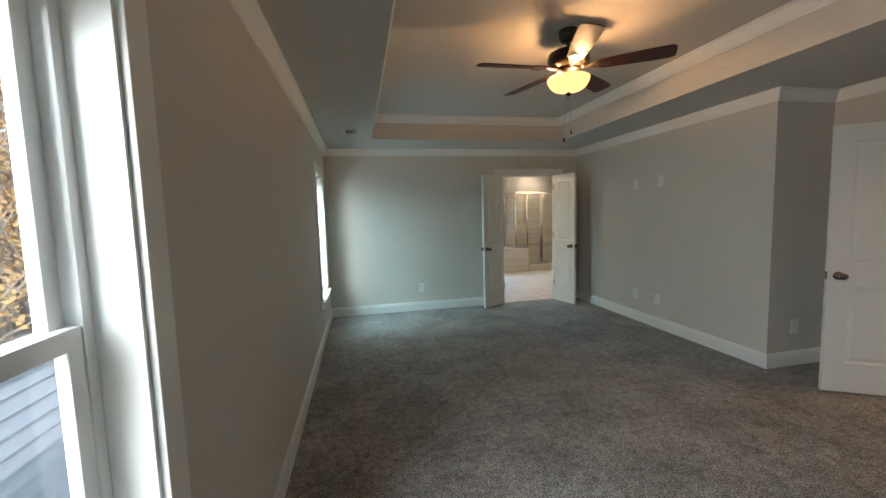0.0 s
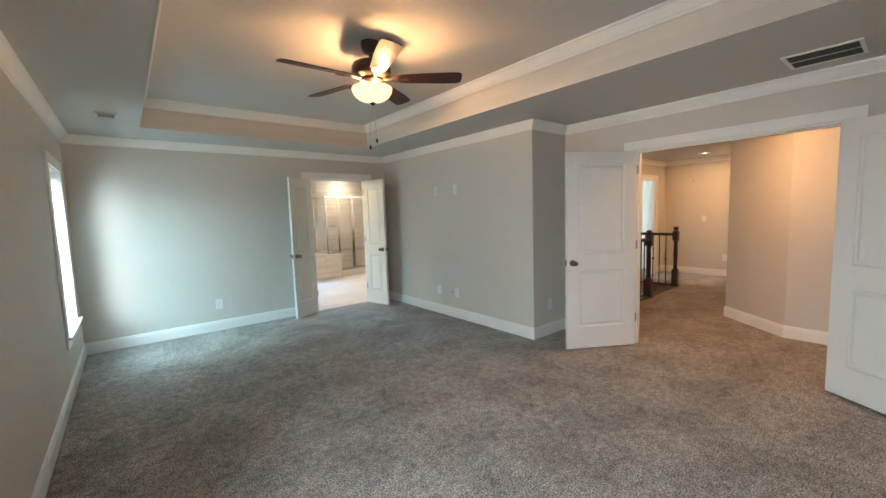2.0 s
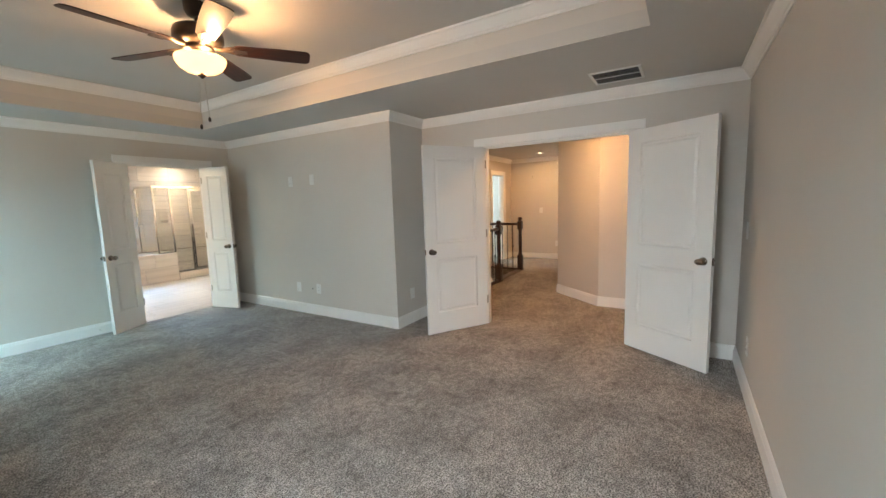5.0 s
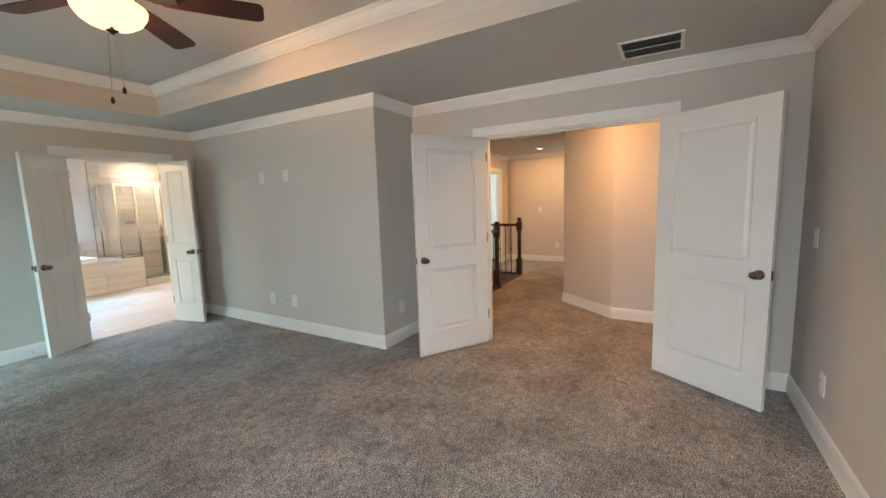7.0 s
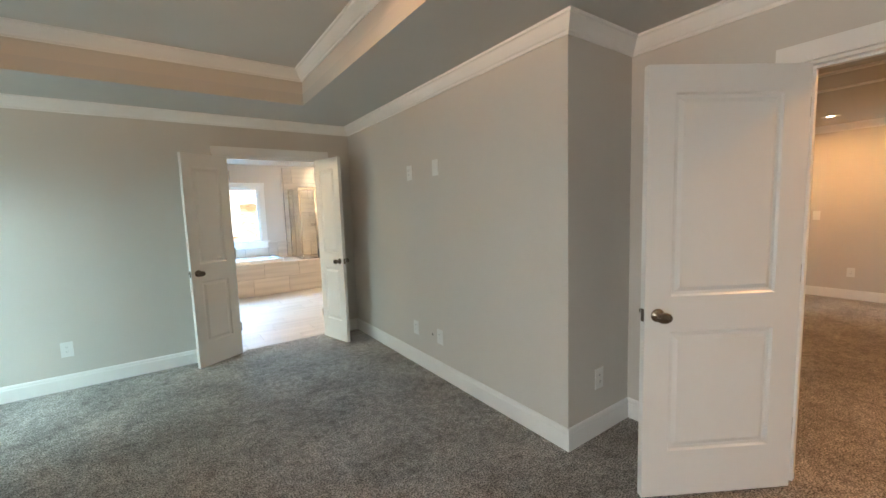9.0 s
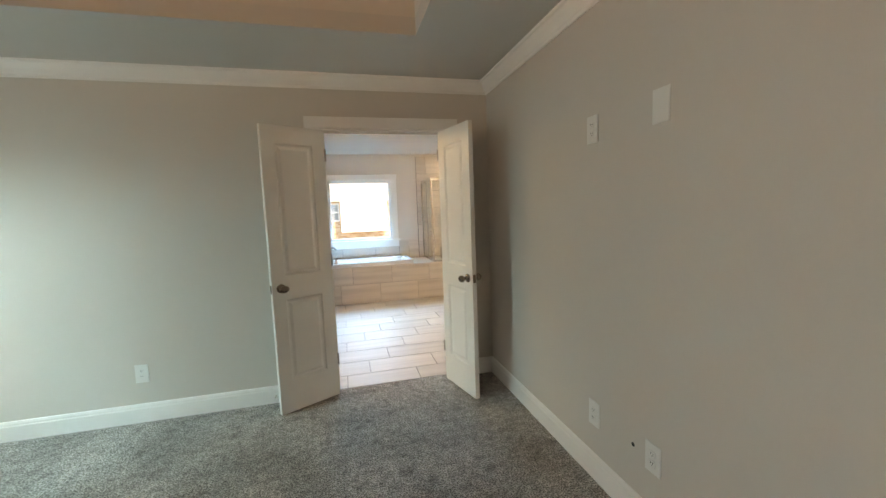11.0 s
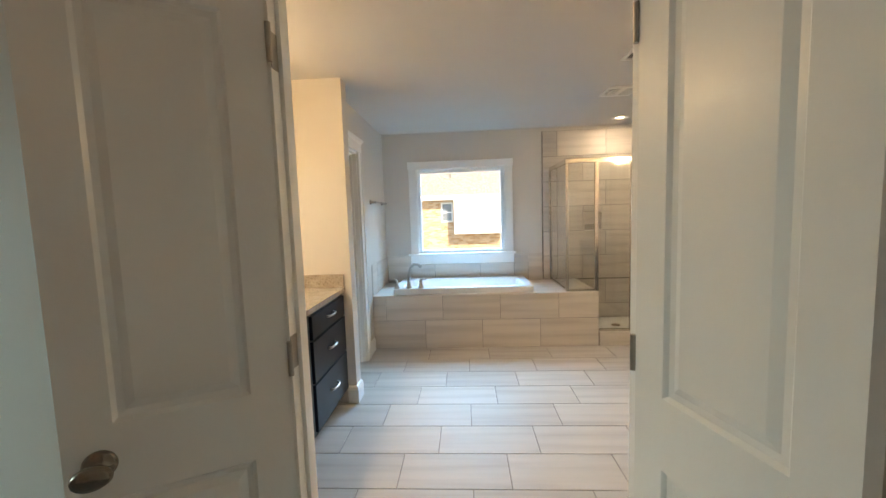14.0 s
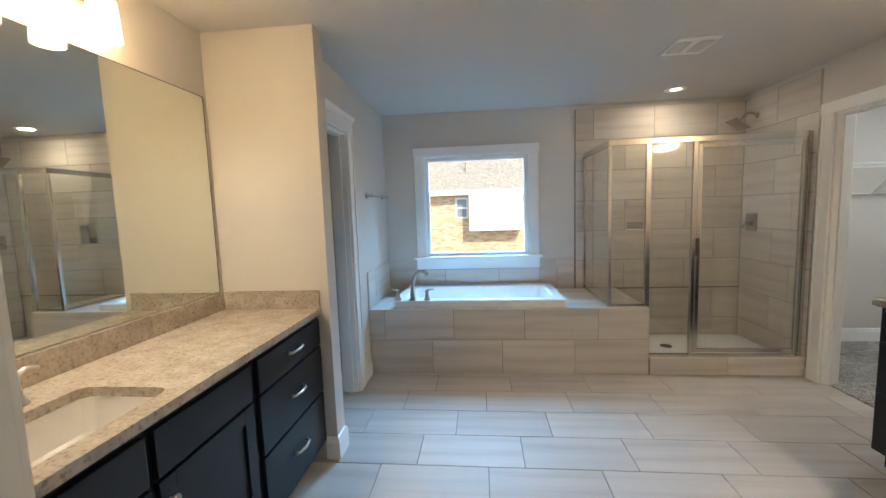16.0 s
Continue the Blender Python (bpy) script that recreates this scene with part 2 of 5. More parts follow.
M_FIXTURE = material("satin_nickel_fixture", (0.42, 0.385, 0.34), 0.34, metal=1.0, vary=0.05, scale=30)
# dark grey that puts shade into the return grille's white slats
M_SLAT_SHADE = material("slat_shade", (0.16, 0.155, 0.145), 0.7)
M_BRONZE = material("aged_pewter", (0.24, 0.20, 0.165), 0.20, metal=1.0, vary=0.08, scale=30)
M_CHROME = material("chrome_frame", (0.68, 0.66, 0.62), 0.20, metal=1.0, vary=0.03, scale=30)
M_DARKMETAL = material("fan_bronze", (0.055, 0.042, 0.034), 0.35, metal=0.7, vary=0.1, scale=20)
M_BLADE = wood_material("fan_blade_mahogany", (0.018, 0.005, 0.004), (0.045, 0.012, 0.008), 0.45)
M_RAIL = wood_material("dark_walnut_stain", (0.020, 0.008, 0.006), (0.055, 0.022, 0.014), 0.3)
M_IRON = material("wrought_iron", (0.012, 0.011, 0.010), 0.5, metal=0.5)
M_ACRYLIC = material("white_acrylic", (0.85, 0.86, 0.86), 0.12, vary=0.01)
M_PORCELAIN = material("white_porcelain", (0.84, 0.82, 0.78), 0.1, vary=0.01)
M_PLASTIC = material("white_plastic", (0.80, 0.80, 0.77), 0.35, vary=0.01)
# black that stands for the shade inside gaps and holes
M_GAP_SHADE = material("gap_shade", (0.02, 0.02, 0.02), 0.8)
# near-black for the shade inside the vents
M_VENT_SHADE = material("vent_shade", (0.018, 0.017, 0.015), 0.8)
M_GLASS = glass_material("clear_glass")
M_SHOWER_GLASS = glass_material("shower_glass", 0.065, (0.985, 0.995, 0.985))
M_MIRROR = material("mirror_silver", (0.87, 0.90, 0.83), 0.0, metal=1.0, vary=0.0)
M_BOWL = shade_material("fan_bowl_glass", (1.0, 0.49, 0.19), 0.85, (1.0, 0.90, 0.72), 0.2)
M_SHADE = shade_material("vanity_shade_glass", (1.0, 0.78, 0.52), 0.5, (1.0, 0.92, 0.8), 0.42)
M_CAN = shade_material("can_lens", (1.0, 0.78, 0.50), 6.0, None)
M_SIDING = material("blue_grey_siding", (0.20, 0.22, 0.28), 0.6, vary=0.05, scale=6)
M_ROOF = material("asphalt_shingle", (0.40, 0.37, 0.31), 0.95, vary=0.35, scale=9)
M_BRICK = brick_material()
M_WHITE_SIDING = material("white_siding", (0.85, 0.85, 0.83), 0.6, vary=0.02)
M_GROUND = material("leaf_litter_ground", (0.26, 0.17, 0.08), 0.95, vary=0.35, scale=2.5)
M_BARK = material("grey_bark", (0.26, 0.21, 0.16), 0.9, vary=0.3, scale=14, bump=0.8, bump_scale=40)
M_LEAF = material("autumn_leaf", (0.40, 0.24, 0.08), 0.7, vary=0.35, scale=3)
M_PANE_GREY = material("grey_pane", (0.24, 0.26, 0.27), 0.1)

# ---- mesh helpers ----


def thing(name, label, category, at=(0, 0, 0), turn=0, group="", kind=""):
    ob = new(name)
    ob.empty_display_size = 0.1
    ob.matrix_world = pose(*at, 0, 0, turn)
    return tagged(ob, label, category, group, kind)


def part(name, bm, mat, parent=None, label="", smooth=False):
    me = bpy.data.meshes.new(name)
    bmesh.ops.recalc_face_normals(bm, faces=bm.faces[:])
    if smooth:
        for f in bm.faces:
            f.smooth = True
    bm.to_mesh(me)
    bm.free()
    me.materials.append(mat)
    ob = new(name, me)
    if parent:
        ob.parent = parent
    return tagged(ob, label)


def structure(name, bm, mat, label):
    ob = part(name, bm, mat)
    return tagged(ob, label, "", "", "structure")


def box(bm, x0, x1, y0, y1, z0, z1, bevel=0.0):
    r = bmesh.ops.create_cube(bm, size=1)
    vs = r["verts"]
    bmesh.ops.scale(bm, vec=(abs(x1 - x0), abs(y1 - y0), abs(z1 - z0)), verts=vs)
    bmesh.ops.translate(bm, vec=((x0 + x1) / 2, (y0 + y1) / 2, (z0 + z1) / 2), verts=vs)
    if bevel:
        es = list({e for v in vs for e in v.link_edges})
        bmesh.ops.bevel(bm, geom=es, offset=bevel, segments=2, affect="EDGES", profile=0.7)
    return bm


def B(*a, bevel=0.0):
    return box(bmesh.new(), *a, bevel=bevel)


def turned(bm, profile, at=(0, 0, 0), seg=24, axis="z"):
    """A lathe: rings of (radius, height) about an axis through at."""
    rings = []
    for r, h in profile:
        ring = []
        for i in range(seg):
            a = 2 * math.pi * i / seg
            u, v = max(r, 1e-4) * math.cos(a), max(r, 1e-4) * math.sin(a)
            p = {"z": (u, v, h), "y": (u, h, v), "x": (h, u, v)}[axis]
            ring.append(bm.verts.new((p[0] + at[0], p[1] + at[1], p[2] + at[2])))
        rings.append(ring)
    for a, b in zip(rings, rings[1:]):
        for i in range(seg):
            bm.faces.new((a[i], a[(i + 1) % seg], b[(i + 1) % seg], b[i]))
    bm.faces.new(rings[0])
    bm.faces.new(rings[-1])
    return bm


def tube(bm, points, radius, seg=10):
    """A round tube along points; radius is one number or one per point."""
    pts = [Vector(p) for p in points]
    rads = [radius] * len(pts) if isinstance(radius, (int, float)) else radius
    rings, up = [], Vector((0.13, 0.31, 0.94))
    for i, p in enumerate(pts):
        d = (pts[min(i + 1, len(pts) - 1)] - pts[max(i - 1, 0)]).normalized()
        side = d.cross(up)
        if side.length < 0.1:
            side = d.cross(Vector((1, 0, 0)))
        side.normalize()
        other = d.cross(side)
        rings.append([bm.verts.new(p + rads[i] * (side * math.cos(2 * math.pi * k / seg) + other * math.sin(2 * math.pi * k / seg))) for k in range(seg)])
    for a, b in zip(rings, rings[1:]):
        for k in range(seg):
            bm.faces.new((a[k], a[(k + 1) % seg], b[(k + 1) % seg], b[k]))
    bm.faces.new(rings[0])
    bm.faces.new(rings[-1])
    return bm


def sweep(bm, path, profile, closed=False):
    """A moulding: the profile (offset to the path's left, z) carried along a flat path with mitred corners."""
    pts = [Vector((p[0], p[1])) for p in path]
    n = len(pts)
    rings = []
    for i, p in enumerate(pts):
        before = (p - pts[i - 1]).normalized() if (i or closed) else None
        after = (pts[(i + 1) % n] - p).normalized() if (i < n - 1 or closed) else None
        before, after = before or after, after or before
        n1, n2 = Vector((-before.y, before.x)), Vector((-after.y, after.x))
        mitre = (n1 + n2).normalized()
        mitre = mitre / max(0.2, mitre.dot(n1))
        rings.append([bm.verts.new((p.x + mitre.x * o, p.y + mitre.y * o, z)) for o, z in profile])
    m = len(profile)
    for i in range(n if closed else n - 1):
        a, b = rings[i], rings[(i + 1) % n]
        for k in range(m):
            bm.faces.new((a[k], a[(k + 1) % m], b[(k + 1) % m], b[k]))
    if not closed:
        bm.faces.new(rings[0])
        bm.faces.new(rings[-1])
    return bm


def wall_boxes(along, a0, a1, b0, b1, h0, h1, holes=()):
    """A wall along x or y from a0 to a1, b0 to b1 thick, with holes (from, to, sill, head) cut through."""
    bm = bmesh.new()

    def put(p, q, z0, z1):
        if q - p > 1e-4 and z1 - z0 > 1e-4:
            box(bm, p, q, b0, b1, z0, z1) if along == "x" else box(bm, b0, b1, p, q, z0, z1)

    at = a0
    for p, q, s, h in sorted(holes):
        put(at, p, h0, h1)
        put(p, q, h0, s)
        put(p, q, h, h1)
        at = q
    put(at, a1, h0, h1)
    return bm

# ---- the shell: bedroom, hall, bathroom ----
XW, XE, XC, YS, YN, YK = -0.32, 4.30, 3.67, -0.43, 5.915, 2.77   # bedroom faces; YK is the closet block's near face
H, HT = 2.44, 2.74                                                # soffit and tray heights
TX0, TX1, TY0, TY1 = 0.35, 2.95, 0.20, 5.15                       # tray recess
BX0, BX1, BY0, BY1 = 1.325, 5.41, 6.03, 9.855                     # bathroom faces
WX = 1.82                                                         # wall with the water closet door
WIN_NEAR, WIN_FAR, WZ0, WZ1 = (0.255, 1.0), (4.64, 5.385), 0.52, 1.99
BATH_DOOR, ENTRY = (2.343, 3.302), (0.42, 1.945)

structure("wall_west", wall_boxes("y", YS - 0.12, YN + 0.115, XW - 0.15, XW, -3, 3.0, [(*WIN_NEAR, WZ0, WZ1), (*WIN_FAR, WZ0, WZ1)]), M_WALL, "greige painted bedroom wall with two windows")
structure("wall_south", wall_boxes("x", XW, XE + 0.12, YS - 0.12, YS, 0, 3.0), M_WALL, "plain greige painted bedroom wall")
structure("wall_entry", wall_boxes("y", YS, YK, XE, XE + 0.12, 0, 3.0, [(*ENTRY, 0, 2.055)]), M_WALL, "greige wall with the double entry door opening")
structure("wall_nook", wall_boxes("x", XC, XE + 0.12, YK, YK + 0.12, 0, 3.0), M_WALL, "short greige wall returning to the entry")
structure("wall_east", wall_boxes("y", YK + 0.12, YN, XC, XC + 0.12, 0, 3.0), M_WALL, "long greige painted wall with outlet plates")
structure("wall_north", wall_boxes("x", XW, BX1 + 0.12, YN, BY0, 0, 3.0, [(*BATH_DOOR, 0, 2.06)]), M_WALL, "greige wall with the bathroom door opening")
structure("wall_bath_west", wall_boxes("y", BY0, 7.92, BX0 - 0.12, BX0, 0, 2.6), M_WALL, "painted wall behind the vanity mirror")
structure("wall_bath_return", wall_boxes("x", BX0, 1.96, 7.80, 7.92, 0, 2.6), M_WALL, "short painted return wall beside the vanity")
structure("wall_water_closet", wall_boxes("y", 7.92, BY1, WX - 0.12, WX, 0, 2.6, [(8.02, 8.65, 0, 2.045)]), M_WALL, "painted wall with an open doorway")
structure("wall_bath_north", wall_boxes("x", 0.6, 7.4, BY1, BY1 + 0.14, -3, 3.0, [(2.235, 3.335, 0.94, 2.00), (4.30, 4.515, 1.166, 1.405)]), M_WALL, "painted bathroom wall with a picture window")
structure("wall_bath_east", wall_boxes("y", BY0, BY1, BX1, BX1 + 0.12, 0, 2.6, [(8.10, 8.87, 0, 2.045)]), M_WALL, "painted wall with the closet doorway")
structure("wall_water_closet_far", wall_boxes("y", 7.92, BY1, 0.60, 0.72, 0, 2.6), M_WALL, "plain painted wall of the water closet")
structure("wall_water_closet_side", wall_boxes("x", 0.60, BX0 - 0.12, 7.80, 7.92, 0, 2.6), M_WALL, "plain painted wall of the water closet")
structure("wall_closet_far", wall_boxes("y", 7.4, BY1 + 0.14, 7.40, 7.52, 0, 2.6), M_WALL, "plain painted closet wall")
structure("wall_closet_side", wall_boxes("x", BX1 + 0.12, 7.4, 7.28, 7.40, 0, 2.6), M_WALL, "plain painted closet wall")

# hall walls: a straight piece, a canted piece and a run to the far wall
HALL = [(5.64, -1.6), (5.64, 0.93), (6.20, 1.62), (9.60, 1.62), (9.60, 3.73), (8.36 + 0.72, 3.73)]
structure("wall_hall_canted", sweep(bmesh.new(), HALL[:4], [(0, 0), (-0.12, 0), (-0.12, 3), (0, 3)]), M_WALL, "canted greige hall wall")
structure("wall_hall_far", wall_boxes("y", 1.50, 5.6, 9.60, 9.72, 0, 3.0), M_WALL, "greige painted wall at the end of the hall")
structure("wall_hall_stair", wall_boxes("x", 4.42, 9.60, 3.73, 3.85, -3, 3.0, [(8.46, 9.10, 0, 2.05)]), M_WALL, "greige wall beyond the stairwell with a doorway")
structure("wall_hall_near", wall_boxes("x", XE + 0.12, 5.76, -1.72, -1.60, 0, 3.0), M_WALL, "plain greige hall wall")
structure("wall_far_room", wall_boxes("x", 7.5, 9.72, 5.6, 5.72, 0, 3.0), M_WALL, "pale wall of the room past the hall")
structure("wall_far_room_side", wall_boxes("y", 3.85, 5.6, 7.5, 7.62, 0, 3.0), M_WALL, "pale wall of the room past the hall")
structure("wall_stair_end", wall_boxes("y", 2.89, 3.73, XE, XE + 0.12, -3, 3.0), M_WALL, "plain wall at the stairwell's end")
structure("wall_hall_closing", wall_boxes("y", -1.72, YS - 0.12, XE, XE + 0.12, 0, 3.0), M_WALL, "plain greige hall wall")

# floors
bm = box(bmesh.new(), XW - 0.15, XE + 0.12, YS - 0.12, BY0 - 0.055, -0.25, 0)
structure("floor", bm, M_CARPET, "taupe-grey cut-pile carpet with brushed marks")
bm = box(bmesh.new(), XE + 0.12, 9.72, -1.72, 2.82, -0.25, 0)
box(bm, 7.92, 9.72, 2.82, 5.72, -0.25, 0)
structure("floor_hall", bm, M_CARPET, "taupe carpet in the hall")
structure("floor_closet", B(BX1 + 0.06, 7.52, 7.28, BY1, -0.25, 0.002), M_CARPET, "grey carpet in the closet")
structure("floor_bath", B(0.60, BX1 + 0.06, BY0 - 0.055, BY1, -0.25, -0.006), M_GROUT, "grout bed of the tiled bathroom floor")
structure("floor_stair", B(XE + 0.12, 7.92, 2.82, 3.73, -3.0, -2.9), M_CARPET, "carpeted floor below the stairwell")

# ceilings
bm = bmesh.new()
box(bm, XW, XE, YS, TY0, H, H + 0.1)
box(bm, XW, XE, TY1, YN, H, H + 0.1)
box(bm, XW, TX0, TY0, TY1, H, H + 0.1)
box(bm, TX1, XE, TY0, TY1, H, H + 0.1)
structure("ceiling", bm, M_CEIL, "matt greige ceiling soffit round the tray")
bm = bmesh.new()
box(bm, TX0 - 0.08, TX1 + 0.08, TY0 - 0.08, TY1 + 0.08, HT, HT + 0.08)
structure("ceiling_tray", bm, M_CEIL, "matt greige ceiling inside the tray recess")
bm = bmesh.new()
for a in ((TX0 - 0.08, TX0, TY0 - 0.08, TY1 + 0.08), (TX1, TX1 + 0.08, TY0 - 0.08, TY1 + 0.08), (TX0, TX1, TY0 - 0.08, TY0), (TX0, TX1, TY1, TY1 + 0.08)):
    box(bm, *a, H + 0.1, HT)
structure("tray_side", bm, M_WALL, "greige painted upright faces of the tray")
structure("ceiling_bath", B(0.60, 7.52, BY0, BY1, H, H + 0.1), M_CEIL, "matt painted bathroom ceiling")
structure("ceiling_hall", B(XE + 0.12, 9.72, -1.72, 5.72, H, H + 0.1), M_CEIL, "matt painted hall ceiling")
structure("roof_closing", B(XW - 0.15, 9.72, YS - 1.4, BY1 + 0.14, 3.0, 3.1), M_CEIL, "plain cover over the rooms")


# mouldings
def crown_profile(z, s=1.0):
    p = [(0, -0.095), (0.010, -0.095), (0.013, -0.080), (0.022, -0.074), (0.040, -0.052), (0.054, -0.028), (0.060, -0.018), (0.072, -0.014), (0.074, 0), (0, 0)]
    return [(o * s, z + h * s) for o, h in p]


BASE = [(0, 0), (0.016, 0), (0.016, 0.100), (0.012, 0.108), (0.012, 0.118), (0.007, 0.130), (0, 0.134)]
ROOM = [(XW, YS), (XE, YS), (XE, YK), (XC, YK), (XC, YN), (XW, YN)]
structure("crown_moulding", sweep(bmesh.new(), ROOM, crown_profile(H), True), M_TRIM, "white painted crown moulding round the bedroom")
structure("tray_crown_moulding", sweep(bmesh.new(), [(TX0, TY0), (TX1, TY0), (TX1, TY1), (TX0, TY1)], crown_profile(HT), True), M_TRIM, "white painted crown moulding inside the tray")
structure("hall_crown_moulding", sweep(bmesh.new(), [(5.64, -1.6), (5.64, 0.93), (6.20, 1.62), (9.60, 1.62), (9.60, 3.73), (4.42, 3.73)], crown_profile(H)), M_TRIM, "white painted crown moulding in the hall")
CW = 0.095
bm = bmesh.new()
sweep(bm, [(XE, ENTRY[1] + CW), (XE, YK), (XC, YK), (XC, YN), (BATH_DOOR[1] + CW, YN)], BASE)
sweep(bm, [(BATH_DOOR[0] - CW, YN), (XW, YN), (XW, YS), (XE, YS), (XE, ENTRY[0] - CW)], BASE)
structure("baseboard", bm, M_TRIM, "white moulded baseboard round the bedroom")
bm = sweep(bmesh.new(), [(5.64, -1.6), (5.64, 0.93), (6.20, 1.62), (9.60, 1.62), (9.60, 3.73), (9.10 + CW, 3.73)], BASE)
sweep(bm, [(XE + 0.12, ENTRY[0] - CW), (XE + 0.12, -1.6)][::-1], BASE)
structure("baseboard_hall", bm, M_TRIM, "white moulded baseboard in the hall")
bm = sweep(bmesh.new(), [(1.96 - 0.065, 7.80), (1.96, 7.80), (1.96, 7.92), (WX, 7.92), (WX, 8.02 - 0.09)][::-1], BASE)
sweep(bm, [(WX, 8.65 + CW), (WX, 8.99)][::-1], BASE)
sweep(bm, [(BX1, BY0), (BX1, 8.10 - CW)], BASE)
structure("baseboard_bath", bm, M_TRIM, "white moulded baseboard in the bathroom")
structure("baseboard_closet", sweep(bmesh.new(), [(7.4, 7.4), (7.4, BY1), (BX1 + 0.12, BY1), (BX1 + 0.12, 8.87 + CW)], BASE), M_TRIM, "white baseboard in the closet")


def cased_opening(name, along, face, a0, a1, out, head=2.045, depth=0.12, label="white painted door casing and jamb", both=True):
    """Jamb lining with stop and flat casing whose header runs a little past the legs; out is the side (+1 or -1) of face."""
    c = thing(name, label, "door frame", kind="structure")

    def put(part_name, p, q, b0, b1, z0, z1, bev=0.004):
        b0, b1 = min(b0, b1), max(b0, b1)
        bm = B(p, q, b0, b1, z0, z1, bevel=bev) if along == "x" else B(b0, b1, p, q, z0, z1, bevel=bev)
        part(part_name, bm, M_TRIM, c)

    back = face - out * depth
    for f, s in ((face, out), (back, -out)) if both else ((face, out),):
        put("casing_leg", a0 - CW, a0, f, f + s * 0.018, 0, head)
        put("casing_leg", a1, a1 + CW, f, f + s * 0.018, 0, head)
        put("back_band", a0 - CW, a0 - CW + 0.018, f + s * 0.018, f + s * 0.026, 0, head)
        put("back_band", a1 + CW - 0.018, a1 + CW, f + s * 0.018, f + s * 0.026, 0, head)
        put("casing_header", a0 - CW - 0.012, a1 + CW + 0.012, f, f + s * 0.022, head, head + 0.084)
    lo, hi = min(face, back) + 0.001, max(face, back) - 0.001
    mid = (lo + hi) / 2
    put("jamb", a0, a0 + 0.016, lo, hi, 0, head - 0.016, 0.002)
    put("jamb", a1 - 0.016, a1, lo, hi, 0, head - 0.016, 0.002)
    put("jamb_head", a0, a1, lo, hi, head - 0.016, head, 0.002)
    put("door_stop_strip", a0 + 0.016, a0 + 0.028, mid - 0.018, mid + 0.018, 0, head - 0.028, 0.002)
    put("door_stop_strip", a1 - 0.028, a1 - 0.016, mid - 0.018, mid + 0.018, 0, head - 0.028, 0.002)
    put("door_stop_strip", a0 + 0.016, a1 - 0.016, mid - 0.018, mid + 0.018, head - 0.028, head - 0.016, 0.002)
    return c


cased_opening("door_casing_bath", "x", YN, *BATH_DOOR, -1, 2.06, depth=0.115)
cased_opening("door_casing_entry", "y", XE, *ENTRY, -1, 2.055)
wc = cased_opening("door_casing_water_closet", "y", WX, 8.02, 8.65, 1)
part("header_cap", sweep(bmesh.new(), [(WX, 8.02 - CW - 0.012), (WX, 8.65 + CW + 0.012)][::-1], [(0, 2.129), (0.026, 2.129), (0.030, 2.142), (0.044, 2.152), (0.048, 2.166), (0, 2.166)]), M_TRIM, wc)
cased_opening("door_casing_closet", "y", BX1, 8.10, 8.87, -1)
cased_opening("door_casing_far_room", "x", 3.73, 8.46, 9.10, -1, both=False)


# ---- windows ----
def sash_window(name, y0, y1):
    """Double-hung white vinyl window in the west wall, with flat casing, stool and apron."""
    w = thing(name, "white vinyl double-hung window with flat casing", "window", kind="structure")
    bm = bmesh.new()
    x = XW
    for p, q in ((y0 - 0.095, y0), (y1, y1 + 0.095)):
        box(bm, x, x + 0.018, p, q, WZ0 - 0.0, WZ1, 0.004)
    box(bm, x, x + 0.020, y0 - 0.107, y1 + 0.107, WZ1, WZ1 + 0.095, 0.004)
    box(bm, x - 0.09, x, y0, y0 + 0.012, WZ0, WZ1)
    box(bm, x - 0.09, x, y1 - 0.012, y1, WZ0, WZ1)
    box(bm, x - 0.09, x, y0 + 0.012, y1 - 0.012, WZ1 - 0.012, WZ1)
    part("window_casing", bm, M_TRIM, w)
    bm = box(bmesh.new(), x - 0.09, x + 0.052, y0 - 0.115, y1 + 0.115, WZ0 - 0.026, WZ0, 0.005)
    box(bm, x, x + 0.016, y0 - 0.09, y1 + 0.09, WZ0 - 0.115, WZ0 - 0.026, 0.003)
    part("window_sill", bm, M_TRIM, w, "white painted window stool and apron")
    bm = bmesh.new()
    a, b = y0 + 0.012, y1 - 0.012
    box(bm, x - 0.149, x - 0.0905, y0, a + 0.032, WZ0, WZ1, 0.003)
    box(bm, x - 0.149, x - 0.0905, b - 0.032, y1, WZ0, WZ1, 0.003)
    box(bm, x - 0.149, x - 0.0905, a + 0.032, b - 0.032, WZ1 - 0.044, WZ1, 0.003)
    box(bm, x - 0.149, x - 0.0905, a + 0.032, b - 0.032, WZ0, WZ0 + 0.032, 0.003)
    part("window_frame", bm, M_VINYL, w)
    mid = 1.245
    for nm, xs, z0, z1 in (("lower_sash", (x - 0.119, x - 0.094), WZ0 + 0.032, mid + 0.022), ("upper_sash", (x - 0.147, x - 0.122), mid - 0.022, WZ1 - 0.044)):
        bm = bmesh.new()
        p, q, t = a + 0.033, b - 0.033, 0.044
        box(bm, *xs, p, p + t, z0, z1, 0.004)
        box(bm, *xs, q - t, q, z0, z1, 0.004)
        box(bm, *xs, p + t, q - t, z0, z0 + t, 0.004)
        box(bm, *xs, p + t, q - t, z1 - t, z1, 0.004)
        s = part(nm, bm, M_VINYL, w)
        xm = sum(xs) / 2
        g = part("pane", B(xm - 0.002, xm + 0.002, p + t, q - t, z0 + t, z1 - t), M_GLASS, s)
        g.visible_shadow = False
    lk = part("sash_lock", B(x - 0.118, x - 0.096, (a + b) / 2 - 0.03, (a + b) / 2 + 0.03, mid + 0.022, mid + 0.036, bevel=0.004), M_VINYL, w)
    return w


sash_window("window_1", *WIN_NEAR)
